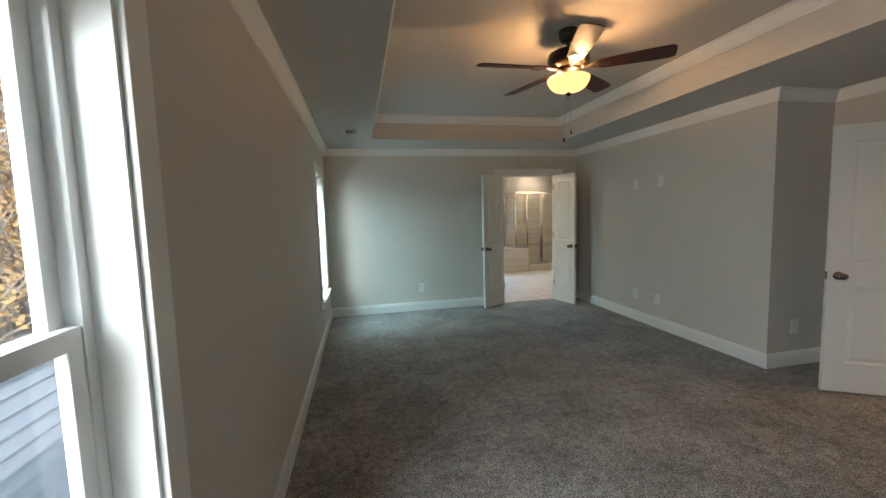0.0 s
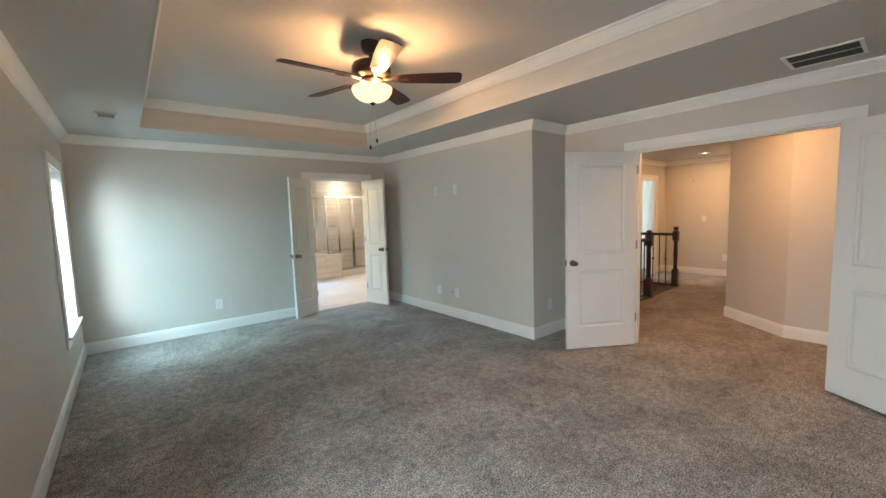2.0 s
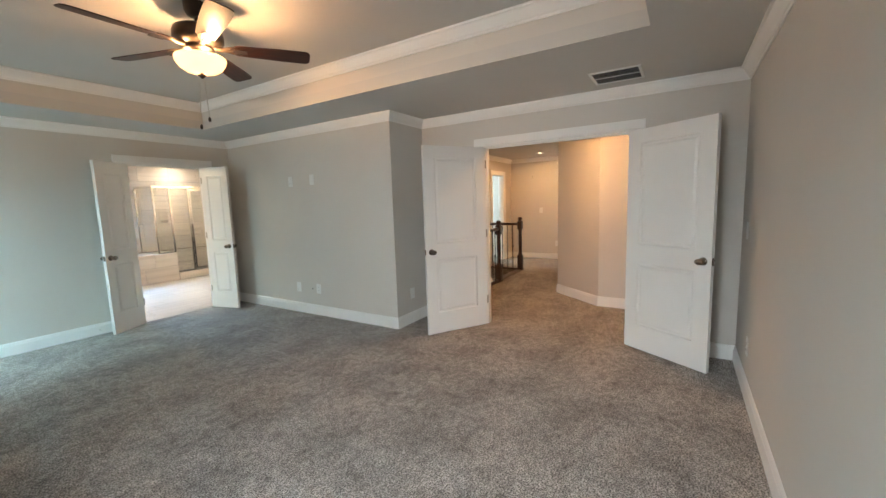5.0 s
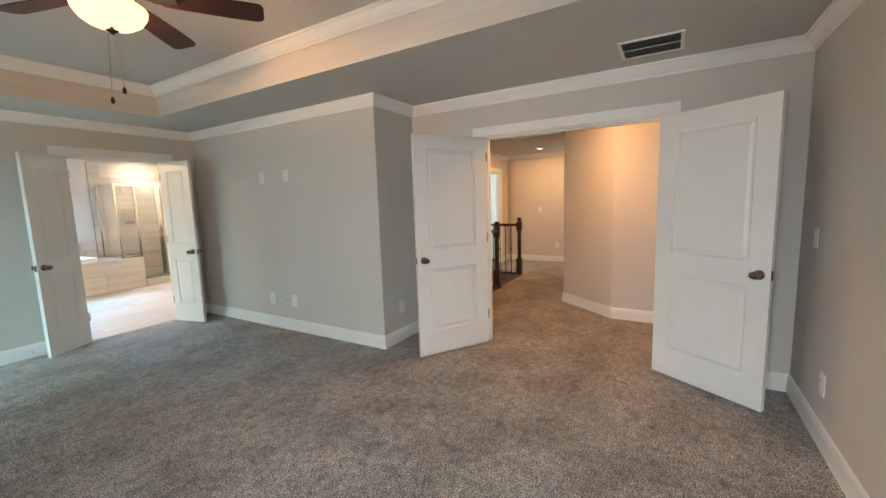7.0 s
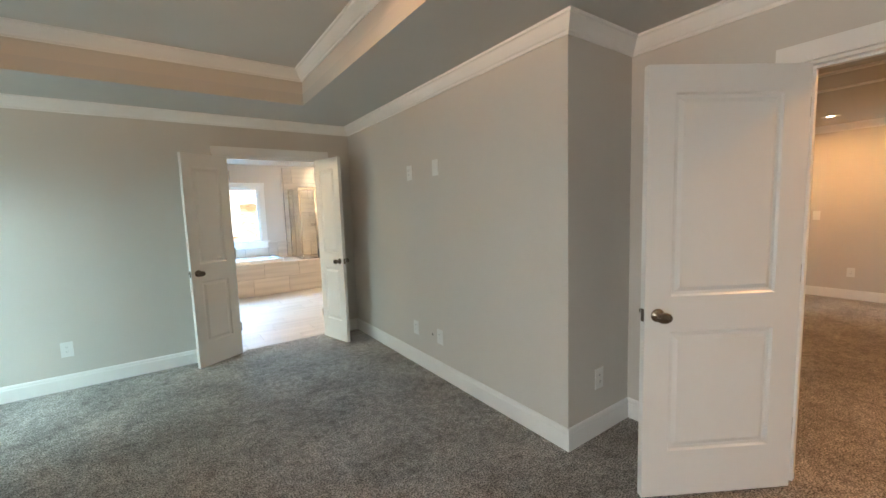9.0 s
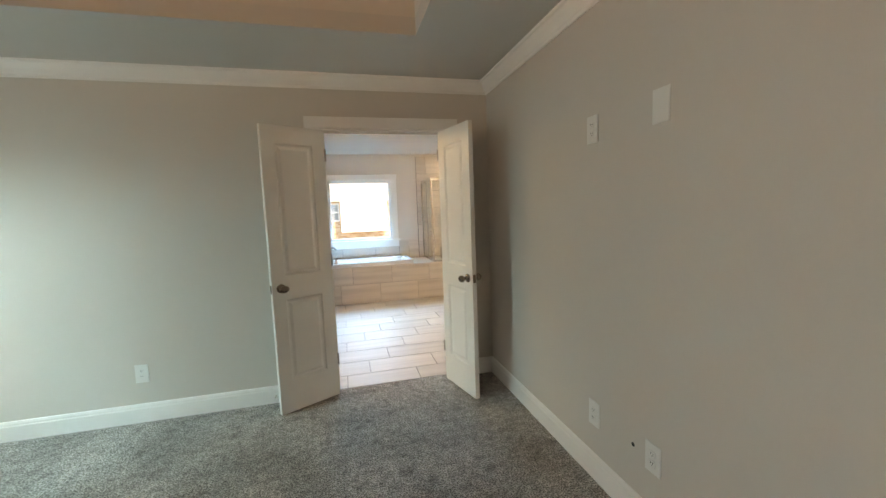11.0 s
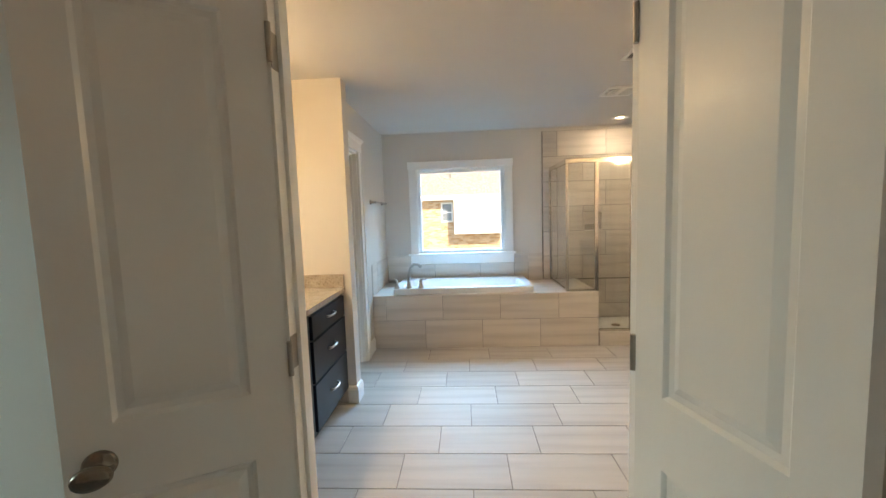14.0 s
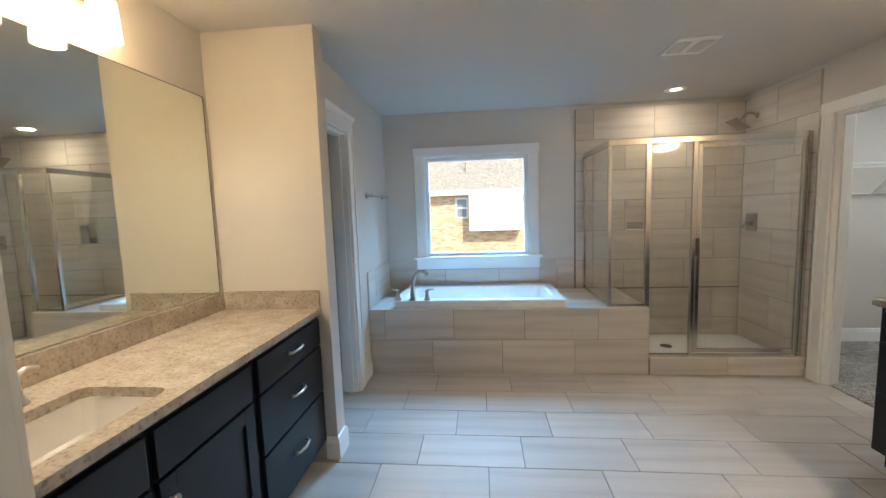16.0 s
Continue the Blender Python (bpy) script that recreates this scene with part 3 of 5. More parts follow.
sash_window("window_2", *WIN_FAR)

w3 = thing("window_3", "white fixed picture window with flat casing above the tub", "window", kind="structure")
x0, x1, z0, z1 = 2.235, 3.335, 0.94, 2.00
bm = bmesh.new()
box(bm, x0 - 0.095, x0, BY1 - 0.018, BY1, z0, z1, 0.004)
box(bm, x1, x1 + 0.095, BY1 - 0.018, BY1, z0, z1, 0.004)
box(bm, x0 - 0.105, x1 + 0.105, BY1 - 0.020, BY1, z1, z1 + 0.09, 0.004)
box(bm, x0, x0 + 0.012, BY1, BY1 + 0.07, z0, z1)
box(bm, x1 - 0.012, x1, BY1, BY1 + 0.07, z0, z1)
box(bm, x0 + 0.012, x1 - 0.012, BY1, BY1 + 0.07, z1 - 0.012, z1)
part("window_casing", bm, M_TRIM, w3)
bm = box(bmesh.new(), x0 - 0.125, x1 + 0.125, BY1 - 0.050, BY1 + 0.07, z0 - 0.026, z0, 0.005)
box(bm, x0 - 0.10, x1 + 0.10, BY1 - 0.016, BY1, z0 - 0.135, z0 - 0.026, 0.003)
part("window_sill", bm, M_TRIM, w3, "white painted window stool and apron")
bm = bmesh.new()
t = 0.036
box(bm, x0 + 0.012, x0 + 0.012 + t, BY1 + 0.035, BY1 + 0.10, z0, z1 - 0.012, 0.006)
box(bm, x1 - 0.012 - t, x1 - 0.012, BY1 + 0.035, BY1 + 0.10, z0, z1 - 0.012, 0.006)
box(bm, x0 + 0.012 + t, x1 - 0.012 - t, BY1 + 0.035, BY1 + 0.10, z0, z0 + t, 0.006)
box(bm, x0 + 0.012 + t, x1 - 0.012 - t, BY1 + 0.035, BY1 + 0.10, z1 - 0.012 - t, z1 - 0.012, 0.006)
fr = part("window_frame", bm, M_VINYL, w3)
g = part("pane", B(x0 + 0.04, x1 - 0.04, BY1 + 0.066, BY1 + 0.070, z0 + 0.03, z1 - 0.04), M_GLASS, fr)
g.visible_shadow = False


# ---- doors ----
def panel_face(bm, w, h, y, out, panels):
    """One face of a moulded door: flat stiles and rails, and panels stepped in and raised again."""
    xs = sorted({0, w} | {v for p in panels for v in p[:2]})
    zs = sorted({0, h} | {v for p in panels for v in p[2:]})
    quad = lambda a, b, c, d: bm.faces.new([bm.verts.new(v) for v in (a, b, c, d)])
    for i in range(len(xs) - 1):
        for j in range(len(zs) - 1):
            cx, cz = (xs[i] + xs[i + 1]) / 2, (zs[j] + zs[j + 1]) / 2
            if any(p[0] < cx < p[1] and p[2] < cz < p[3] for p in panels):
                continue
            quad((xs[i], y, zs[j]), (xs[i + 1], y, zs[j]), (xs[i + 1], y, zs[j + 1]), (xs[i], y, zs[j + 1]))
    steps = [(0, 0), (0.008, -0.009), (0.022, -0.011), (0.042, -0.003), (0.046, -0.003)]
    for a, b, c, d in panels:
        rings = [[(a + i, y + out * e, c + i), (b - i, y + out * e, c + i), (b - i, y + out * e, d - i), (a + i, y + out * e, d - i)] for i, e in steps]
        for r, s in zip(rings, rings[1:]):
            for k in range(4):
                quad(r[k], r[(k + 1) % 4], s[(k + 1) % 4], s[k])
        quad(*rings[-1])


def door_leaf(name, hinge, free, width, knob_to, label, group, swing, axis, jamb):
    """A two-panel white leaf hung at hinge and swung so that its free edge points to free."""
    a = math.degrees(math.atan2(free[1] - hinge[1], free[0] - hinge[0]))
    d = thing(name, label, "door", (hinge[0], hinge[1], 0.012), a, group)
    h, t, st = 2.025, 0.035, 0.20 * width if width < 0.6 else 0.125
    panels = [(st, width - st, 0.23, 0.82), (st, width - st, 0.99, 1.905)]
    bm = bmesh.new()
    panel_face(bm, width, h, t / 2, 1, panels)
    panel_face(bm, width, h, -t / 2, -1, panels)
    q = lambda *v: bm.faces.new([bm.verts.new(p) for p in v])
    q((0, -t / 2, 0), (0, t / 2, 0), (0, t / 2, h), (0, -t / 2, h))
    q((width, -t / 2, 0), (width, t / 2, 0), (width, t / 2, h), (width, -t / 2, h))
    q((0, -t / 2, h), (width, -t / 2, h), (width, t / 2, h), (0, t / 2, h))
    q((0, -t / 2, 0), (width, -t / 2, 0), (width, t / 2, 0), (0, t / 2, 0))
    bmesh.ops.remove_doubles(bm, verts=bm.verts[:], dist=0.0004)
    part("leaf", bm, M_DOOR, d)
    for s in (1, -1):
        k = bmesh.new()
        y = s * t / 2
        prof = [(0.032, 0), (0.032, 0.004), (0.026, 0.009), (0.012, 0.012), (0.011, 0.030), (0.018, 0.036), (0.027, 0.044), (0.030, 0.054), (0.026, 0.064), (0.014, 0.069), (0, 0.070)]
        turned(k, [(r, y + s * e) for r, e in prof], (0, 0, 0), 24, "y")
        bmesh.ops.scale(k, verts=[v for v in k.verts if abs(v.co.y) > t / 2 + 0.032], vec=(1.22, 1, 0.86))
        bmesh.ops.translate(k, verts=k.verts[:], vec=(width - 0.062, 0, 0.905))
        part("knob", k, M_BRONZE, d, "egg-shaped aged pewter door knob", smooth=True)
    part("latch_plate", B(width, width + 0.0015, -0.012, 0.012, 0.875, 0.935), M_BRONZE, d)
    for z in (0.24, 1.02, 1.80):
        k = turned(bmesh.new(), [(0.007, z), (0.007, z + 0.09)], (-0.006, -swing * (t / 2 + 0.003), 0), 10)
        box(k, -0.0018, 0.0, -0.016, 0.016, z, z + 0.09)
        hg = part("hinge", k, M_FIXTURE, d)
        jx, jy, ja, jb = jamb
        m = B(jx, jx + 0.0022 * ja, jy, jy + 0.034 * jb, z + 0.012, z + 0.102) if axis == "x" else B(jy, jy + 0.034 * jb, jx, jx + 0.0022 * ja, z + 0.012, z + 0.102)
        o = part("jamb_plate", m, M_FIXTURE, hg)
        o.matrix_parent_inverse = pose(hinge[0], hinge[1], 0.012, 0, 0, a).inverted()
    return d


door_leaf("door", (BATH_DOOR[0] + 0.016, YN - 0.022), (1.965, 5.672), 0.452, 0, "white two-panel bathroom door leaf standing open", "bathroom double door", -1, "x", (BATH_DOOR[0] + 0.016, YN + 0.002, 1, 1))
door_leaf("door", (BATH_DOOR[1] - 0.043, YN - 0.022), (3.373, 5.437), 0.452, 0, "white two-panel bathroom door leaf standing open", "bathroom double door", 1, "x", (BATH_DOOR[1] - 0.016, YN + 0.002, -1, 1))
door_leaf("door", (XE - 0.022, ENTRY[1] - 0.016), (3.638, 2.318), 0.758, 0, "white two-panel entry door leaf standing open", "entry double door", 1, "y", (ENTRY[1] - 0.016, XE + 0.002, -1, 1))
door_leaf("door", (XE - 0.022, ENTRY[0] + 0.016), (3.851, -0.228), 0.772, 0, "white two-panel entry door leaf standing open", "entry double door", -1, "y", (ENTRY[0] + 0.016, XE + 0.002, 1, 1))


# ---- bedroom things ----
def ceiling_fan(x, y):
    f = thing("ceiling_fan", "dark bronze five-blade ceiling fan with lit bowl light", "ceiling fan", (x, y, 0))
    part("canopy", turned(bmesh.new(), [(0.030, 2.655), (0.052, 2.665), (0.066, 2.69), (0.070, 2.735), (0.070, 2.74)]), M_DARKMETAL, f, smooth=True)
    part("downrod", turned(bmesh.new(), [(0.014, 2.58), (0.014, 2.66)], seg=12), M_DARKMETAL, f)
    part("motor_housing", turned(bmesh.new(), [(0.03, 2.602), (0.10, 2.598), (0.137, 2.580), (0.145, 2.555), (0.145, 2.515), (0.130, 2.495), (0.085, 2.478)], seg=40), M_DARKMETAL, f, smooth=True)
    part("switch_housing", turned(bmesh.new(), [(0.085, 2.478), (0.085, 2.455), (0.060, 2.445), (0.055, 2.425), (0.010, 2.42), (0.009, 2.312)], seg=40), M_DARKMETAL, f, smooth=True)
    prof = [(0.144, 2.414), (0.148, 2.407), (0.143, 2.384), (0.124, 2.353), (0.092, 2.330), (0.055, 2.318), (0.022, 2.314), (0.022, 2.318), (0.054, 2.322), (0.090, 2.334), (0.121, 2.357), (0.139, 2.386), (0.143, 2.407)]
    part("light_bowl", turned(bmesh.new(), prof, seg=48), M_BOWL, f, "glowing frosted amber glass bowl", smooth=True)
    part("finial", turned(bmesh.new(), [(0.022, 2.308), (0.026, 2.303), (0.016, 2.296), (0.008, 2.288), (0, 2.284)], seg=16), M_DARKMETAL, f, smooth=True)
    blade = bmesh.new()
    outline = []
    for u, v in ((0.205, 0.050), (0.30, 0.058), (0.52, 0.068), (0.640, 0.068), (0.660, 0.060), (0.672, 0.040)):
        outline.append((u, v))
    ring = outline + [(u, -v) for u, v in reversed(outline)]
    tilt = -math.tan(radians(12))
    lo = [blade.verts.new((u, v, 2.475 + v * tilt)) for u, v in ring]
    hi = [blade.verts.new((u, v, 2.481 + v * tilt)) for u, v in ring]
    blade.faces.new(lo), blade.faces.new(hi)
    for i in range(len(ring)):
        blade.faces.new((lo[i], lo[(i + 1) % len(ring)], hi[(i + 1) % len(ring)], hi[i]))
    first = part("blade", blade, M_BLADE, f, "reddish-brown wooden fan blade")
    arm = bmesh.new()
    tube(arm, [(0.08, 0, 2.485), (0.14, 0, 2.476), (0.20, 0, 2.479)], [0.020, 0.013, 0.014], 10)
    for s in (-1, 1):
        tube(arm, [(0.14, s * 0.006, 2.476), (0.19, s * 0.030, 2.478 - s * 0.006), (0.25, s * 0.034, 2.481 - s * 0.007)], [0.010, 0.009, 0.006], 8)
    box(arm, 0.195, 0.275, -0.036, 0.036, 2.4695, 2.4725, 0.001)
    arm0 = part("blade_bracket", arm, M_DARKMETAL, f, smooth=False)
    for k in range(5):
        a = Matrix.Rotation(radians(35.5 + 72 * k), 4, "Z")
        for src in (first, arm0):
            o = src if k == 0 else src.copy()
            if k:
                scene.collection.objects.link(o)
            o.matrix_basis = a
    for dx, dy, z in ((-0.030, 0.012, 1.965), (0.014, -0.012, 2.015)):
        chain = tube(bmesh.new(), [(dx * 0.5, dy * 0.5, 2.30), (dx, dy, z + 0.03)], 0.0022, 6)
        c = part("pull_chain", chain, M_NICKEL, f)
        part("pull_knob", turned(bmesh.new(), [(0.003, z + 0.032), (0.008, z + 0.022), (0.009, z + 0.008), (0.004, z), (0, z - 0.001)], (dx, dy, 0), 12), M_DARKMETAL, c, smooth=True)
    return f


ceiling_fan(1.665, 2.675)


def wall_plate(name, at, normal_turn, style, label):
    """A plate on a wall; its own -y axis points into the room."""
    p = thing(name, label, "outlet" if style == "outlet" else "switch plate", at, normal_turn)
    w = 0.041 if style != "double" else 0.060
    part("plate", B(-w, w, -0.006, 0, -0.065, 0.065, bevel=0.003), M_PLASTIC, p)
    if style == "outlet":
        for z in (-0.02, 0.02):
            r = part("receptacle", B(-0.016, 0.016, -0.009, -0.006, z - 0.014, z + 0.014, bevel=0.003), M_PLASTIC, p)
            bm = bmesh.new()
            for x in (-0.006, 0.006):
                box(bm, x - 0.001, x + 0.001, -0.0096, -0.0088, z - 0.001, z + 0.007)
            turned(bm, [(0.002, -0.0096), (0.002, -0.0088)], (0, 0, z - 0.007), 8, "y")
            # black slivers on the face stand in for the shaded slot openings
            part("slot", bm, M_GAP_SHADE, r)
    elif style == "blank":
        for z in (-0.042, 0.042):
            part("screw", turned(bmesh.new(), [(0.003, -0.0068), (0.003, -0.006)], (0, 0, z), 10, "y"), M_PLASTIC, p)
    else:
        for x in ((-0.023, 0.023) if style == "double" else (0,)):
            part("rocker", B(x - 0.016, x + 0.016, -0.009, -0.006, -0.033, 0.033, bevel=0.002), M_PLASTIC, p)
    return p


OUT = "white plastic duplex outlet on the painted wall"
wall_plate("outlet", (1.035, YN, 0.352), 0, "outlet", OUT)
wall_plate("outlet", (XC, 4.48, 0.350), -90, "outlet", OUT)
wall_plate("outlet", (XC, 4.085, 0.355), -90, "outlet", OUT)
wall_plate("outlet", (3.969, YK, 0.36), 0, "outlet", OUT)
wall_plate("outlet", (3.633, YS, 0.35), 180, "outlet", OUT)
wall_plate("switch_plate", (3.96, YS, 1.158), 180, "rocker", "white rocker switch behind the open entry door")
wall_plate("outlet", (XC, 4.495, 1.78), -90, "outlet", "white outlet plate high on the wall")
wall_plate("wall_plate", (XC, 4.074, 1.785), -90, "blank", "white blank plate high on the wall")
nail = thing("wall_hook", "small metal hook on the hall wall", "hook", (9.60, 3.16, 1.98), -90)
part("hook", tube(bmesh.new(), [(0, 0, 0.035), (0, -0.03, 0.02), (0, -0.035, -0.01), (0, -0.01, -0.03)], 0.008, 8), M_FIXTURE, nail)
cj = thing("cable_stub", "small dark cable hole with ring", "cable outlet", (XC, 4.20, 0.35), -90)
part("ring", turned(bmesh.new(), [(0.010, -0.004), (0.006, -0.006), (0.004, -0.002)], (0, 0, 0), 14, "y"), M_GAP_SHADE, cj)
wall_plate("switch_plate", (9.60, 2.95, 1.18), -90, "rocker", "white rocker switch plate in the hall")
wall_plate("outlet", (9.60, 2.56, 0.38), -90, "outlet", "white outlet in the hall")


def register(name, x0, x1, y0, y1, z, slats_along, n, label, rim=0.022, divider=False):
    """A ceiling register: frame, near-black sheet painting the shade inside the duct, and tilted slats."""
    r = thing(name, label, "air vent", ((x0 + x1) / 2, (y0 + y1) / 2, z))
    a, b = (x1 - x0) / 2, (y1 - y0) / 2
    bm = bmesh.new()
    for q in ((-a, a, -b, -b + rim), (-a, a, b - rim, b), (-a, -a + rim, -b + rim, b - rim), (a - rim, a, -b + rim, b - rim)):
        box(bm, *q, -0.009, 0, 0.003)
    part("frame", bm, M_PLASTIC, r)
    part("backing", B(-a + rim, a - rim, -b + rim, b - rim, -0.0012, 0), M_VENT_SHADE, r)
    for i in range(n):
        f = (i + 0.5) / n
        s = bmesh.new()
        if slats_along == "x":
            c = -b + rim + f * (2 * b - 2 * rim)
            box(s, -a + rim, a - rim, -0.0045, 0.0045, -0.0008, 0.0008)
            bmesh.ops.rotate(s, verts=s.verts[:], matrix=Matrix.Rotation(radians(40), 3, "X"))
            bmesh.ops.translate(s, verts=s.verts[:], vec=(0, c, -0.0055))
        else:
            c = -a + rim + f * (2 * a - 2 * rim)
            box(s, -0.0022, 0.0022, -b + rim, b - rim, -0.0008, 0.0008)
            bmesh.ops.rotate(s, verts=s.verts[:], matrix=Matrix.Rotation(radians(-48), 3, "Y"))
            bmesh.ops.translate(s, verts=s.verts[:], vec=(c, 0, -0.0055))
        # the divided grille's slats are coloured grey, as if in shade
        part("slat", s, M_SLAT_SHADE if divider else M_PLASTIC, r)
    if divider:
        part("divider", B(-0.006, 0.006, -b + rim, b - rim, -0.009, -0.0015, bevel=0.001), M_PLASTIC, r)
    return r


register("return_vent", 3.67, 4.03, 0.31, 0.695, H, "y", 14, "white metal return air grille with dark slots", divider=True)
register("ceiling_vent", 0.02, 0.178, 4.60, 4.79, H, "x", 8, "small white ceiling supply register")


def stop(name, at, turn):
    d = thing(name, "small metal spring door stop on the baseboard", "door stop", at, turn)
    part("spring", tube(bmesh.new(), [(0, 0, 0), (0, -0.06, 0)], 0.005, 10), M_NICKEL, d)
    part("tip", turned(bmesh.new(), [(0.008, -0.072), (0.008, -0.06)], (0, 0, 0), 12, "y"), M_PLASTIC, d)


stop("door_stop", (1.90, YN - 0.016, 0.06), 0)
stop("door_stop", (XE - 0.016, 2.62, 0.06), -90)
stop("door_stop", (XE - 0.016, -0.20, 0.06), -90)


def can_light(x, y, label):
    c = thing("recessed_light", label, "ceiling light", (x, y, H))
    part("trim_ring", turned(bmesh.new(), [(0.041, -0.0006), (0.050, -0.004), (0.068, -0.007), (0.088, -0.005), (0.090, -0.0005)], seg=32), M_PLASTIC, c, smooth=True)
    part("lens", turned(bmesh.new(), [(0.040, -0.0005), (0.039, -0.003), (0.0, -0.003)], seg=32), M_CAN, c, "glowing warm lens")


can_light(8.72, 2.70, "lit recessed ceiling light in the hall")
can_light(4.95, 1.15, "lit recessed ceiling light in the hall")
# unseen fixture added to go with the closet's fill lamp
can_light(6.4, 8.7, "unseen recessed light added to brighten the closet")
can_light(4.585, 9.49, "lit recessed ceiling light over the shower")

# ---- hall: stair rail ----
HATCH = thing("attic_hatch", "white framed attic access panel in the ceiling", "attic hatch", (6.66, 2.27, H))
bm = bmesh.new()
for q in ((-0.36, 0.36, -0.42, -0.36), (-0.36, 0.36, 0.36, 0.42), (-0.36, -0.30, -0.36, 0.36), (0.30, 0.36, -0.36, 0.36)):
    box(bm, *q, -0.018, 0, 0.003)
part("frame", bm, M_TRIM, HATCH)
part("panel", B(-0.30, 0.30, -0.36, 0.36, -0.005, 0), M_CEIL, HATCH)

RAILING = thing("stair_railing", "dark-stained wooden stair railing with black iron balusters", "railing")


def newel(x, y):
    bm = bmesh.new()
    box(bm, x - 0.060, x + 0.060, y - 0.060, y + 0.060, 0, 0.03, 0.006)
    box(bm, x - 0.048, x + 0.048, y - 0.048, y + 0.048, 0.03, 0.30, 0.006)
    turned(bm, [(0.046, 0.30), (0.032, 0.335), (0.036, 0.36), (0.030, 0.39), (0.036, 0.60), (0.030, 0.80), (0.040, 0.825), (0.034, 0.84)], (x, y, 0), 20)
    box(bm, x - 0.045, x + 0.045, y - 0.045, y + 0.045, 0.84, 1.00, 0.008)
    turned(bm, [(0.050, 1.00), (0.054, 1.012), (0.030, 1.02), (0.028, 1.03), (0.042, 1.05), (0.044, 1.07), (0.030, 1.09), (0, 1.095)], (x, y, 0), 20)
    return part("newel_post", bm, M_RAIL, RAILING, "turned dark-stained newel post")


def guard(a, b, gap=0.105):
    a, b = Vector(a), Vector(b)
    d = (b - a).normalized()
    side = Vector((-d.y, d.x))
    bm = bmesh.new()
    prof = [(-0.030, 0.925), (0.030, 0.925), (0.034, 0.945), (0.028, 0.965), (0.012, 0.975), (-0.012, 0.975), (-0.028, 0.965), (-0.034, 0.945)]
    sweep(bm, [a, b], prof)
    part("handrail", bm, M_RAIL, RAILING)
    part("shoe_rail", sweep(bmesh.new(), [a, b], [(-0.05, 0.0), (0.05, 0.0), (0.05, 0.014), (0.03, 0.026), (-0.03, 0.026), (-0.05, 0.014)]), M_RAIL, RAILING)
    n = int((b - a).length / gap)
    for i in range(1, n):
        p = a + d * ((b - a).length * i / n)
        bm = box(bmesh.new(), p.x - 0.006, p.x + 0.006, p.y - 0.006, p.y + 0.006, 0.024, 0.93)
        for z in ((0.48,) if i % 2 else ()):
            turned(bm, [(0.006, z - 0.026), (0.016, z - 0.010), (0.018, z), (0.016, z + 0.010), (0.006, z + 0.026)], (p.x, p.y, 0), 10)
        turned(bm, [(0.014, 0.026), (0.014, 0.034), (0.008, 0.042)], (p.x, p.y, 0), 8)
        part("baluster", bm, M_IRON, RAILING)


newel(6.66, 2.80), newel(7.93, 2.87)
guard((4.45, 2.80), (6.61, 2.80)), guard((7.93, 2.92), (7.93, 3.72))
st = thing("stair_landing", "dark-stained wooden top tread of the stairs", "stair", (0, 0, 0))
part("nosing", B(6.73, 7.87, 2.79, 2.94, -0.03, 0.006, bevel=0.008), M_RAIL, st)
for i in range(3):
    part("tread", B(6.70, 7.92, 2.94 + 0.26 * i, 3.22 + 0.26 * i, -0.215 - 0.18 * i, -0.18 - 0.18 * i, bevel=0.006), M_RAIL, st)

# ---- bathroom: tub, shower ----
DZ, DY, DX = 0.578, 9.005, 4.20
deck = thing("tub_deck", "tiled tub surround with streaked beige porcelain tiles", "tub surround")
bm = box(bmesh.new(), WX, DX, DY + 0.010, BY1 - 0.010, -0.005, 0.30)
box(bm, WX, 2.05, DY + 0.010, BY1 - 0.010, 0.30, DZ - 0.008)
box(bm, 3.52, DX, DY + 0.010, BY1 - 0.010, 0.30, DZ - 0.008)
box(bm, 2.05, 3.52, DY + 0.010, DY + 0.10, 0.30, DZ - 0.008)
box(bm, 2.05, 3.52, BY1 - 0.06, BY1 - 0.010, 0.30, DZ - 0.008)
part("core", bm, M_GROUT, deck)

bathtub = thing("bathtub", "glossy white acrylic drop-in bathtub", "bathtub", (0, 0, 0))


def rounded_rect(x0, x1, y0, y1, r, z, n=6):
    out = []
    for cx, cy, a0 in ((x1 - r, y1 - r, 0), (x0 + r, y1 - r, 90), (x0 + r, y0 + r, 180), (x1 - r, y0 + r, 270)):
        for k in range(n + 1):
            a = radians(a0 + 90 * k / n)
            out.append((cx + r * math.cos(a), cy + r * math.sin(a), z))
    return out


def loft(rings, cap_first=False, cap_last=True):
    bm = bmesh.new()
    vs = [[bm.verts.new(p) for p in r] for r in rings]
    for a, b in zip(vs, vs[1:]):
        for k in range(len(a)):
            bm.faces.new((a[k], a[(k + 1) % len(a)], b[(k + 1) % len(b)], b[k]))
    if cap_first:
        bm.faces.new(vs[0])
    if cap_last:
        bm.faces.new(vs[-1])
    return bm


T = (2.035, 3.545, 9.065, 9.815)
rr = lambda i, r, z: rounded_rect(T[0] + i, T[1] - i, T[2] + i, T[3] - i, r, z)
part("tub_shell", loft([rr(0, 0.03, DZ), rr(0, 0.03, DZ + 0.055), rr(0.008, 0.03, DZ + 0.064), rr(0.085, 0.07, DZ + 0.064), rr(0.100, 0.09, DZ + 0.055), rr(0.135, 0.12, DZ - 0.10), rr(0.19, 0.14, DZ - 0.24), rr(0.25, 0.10, DZ - 0.265)]), M_ACRYLIC, bathtub, smooth=False)
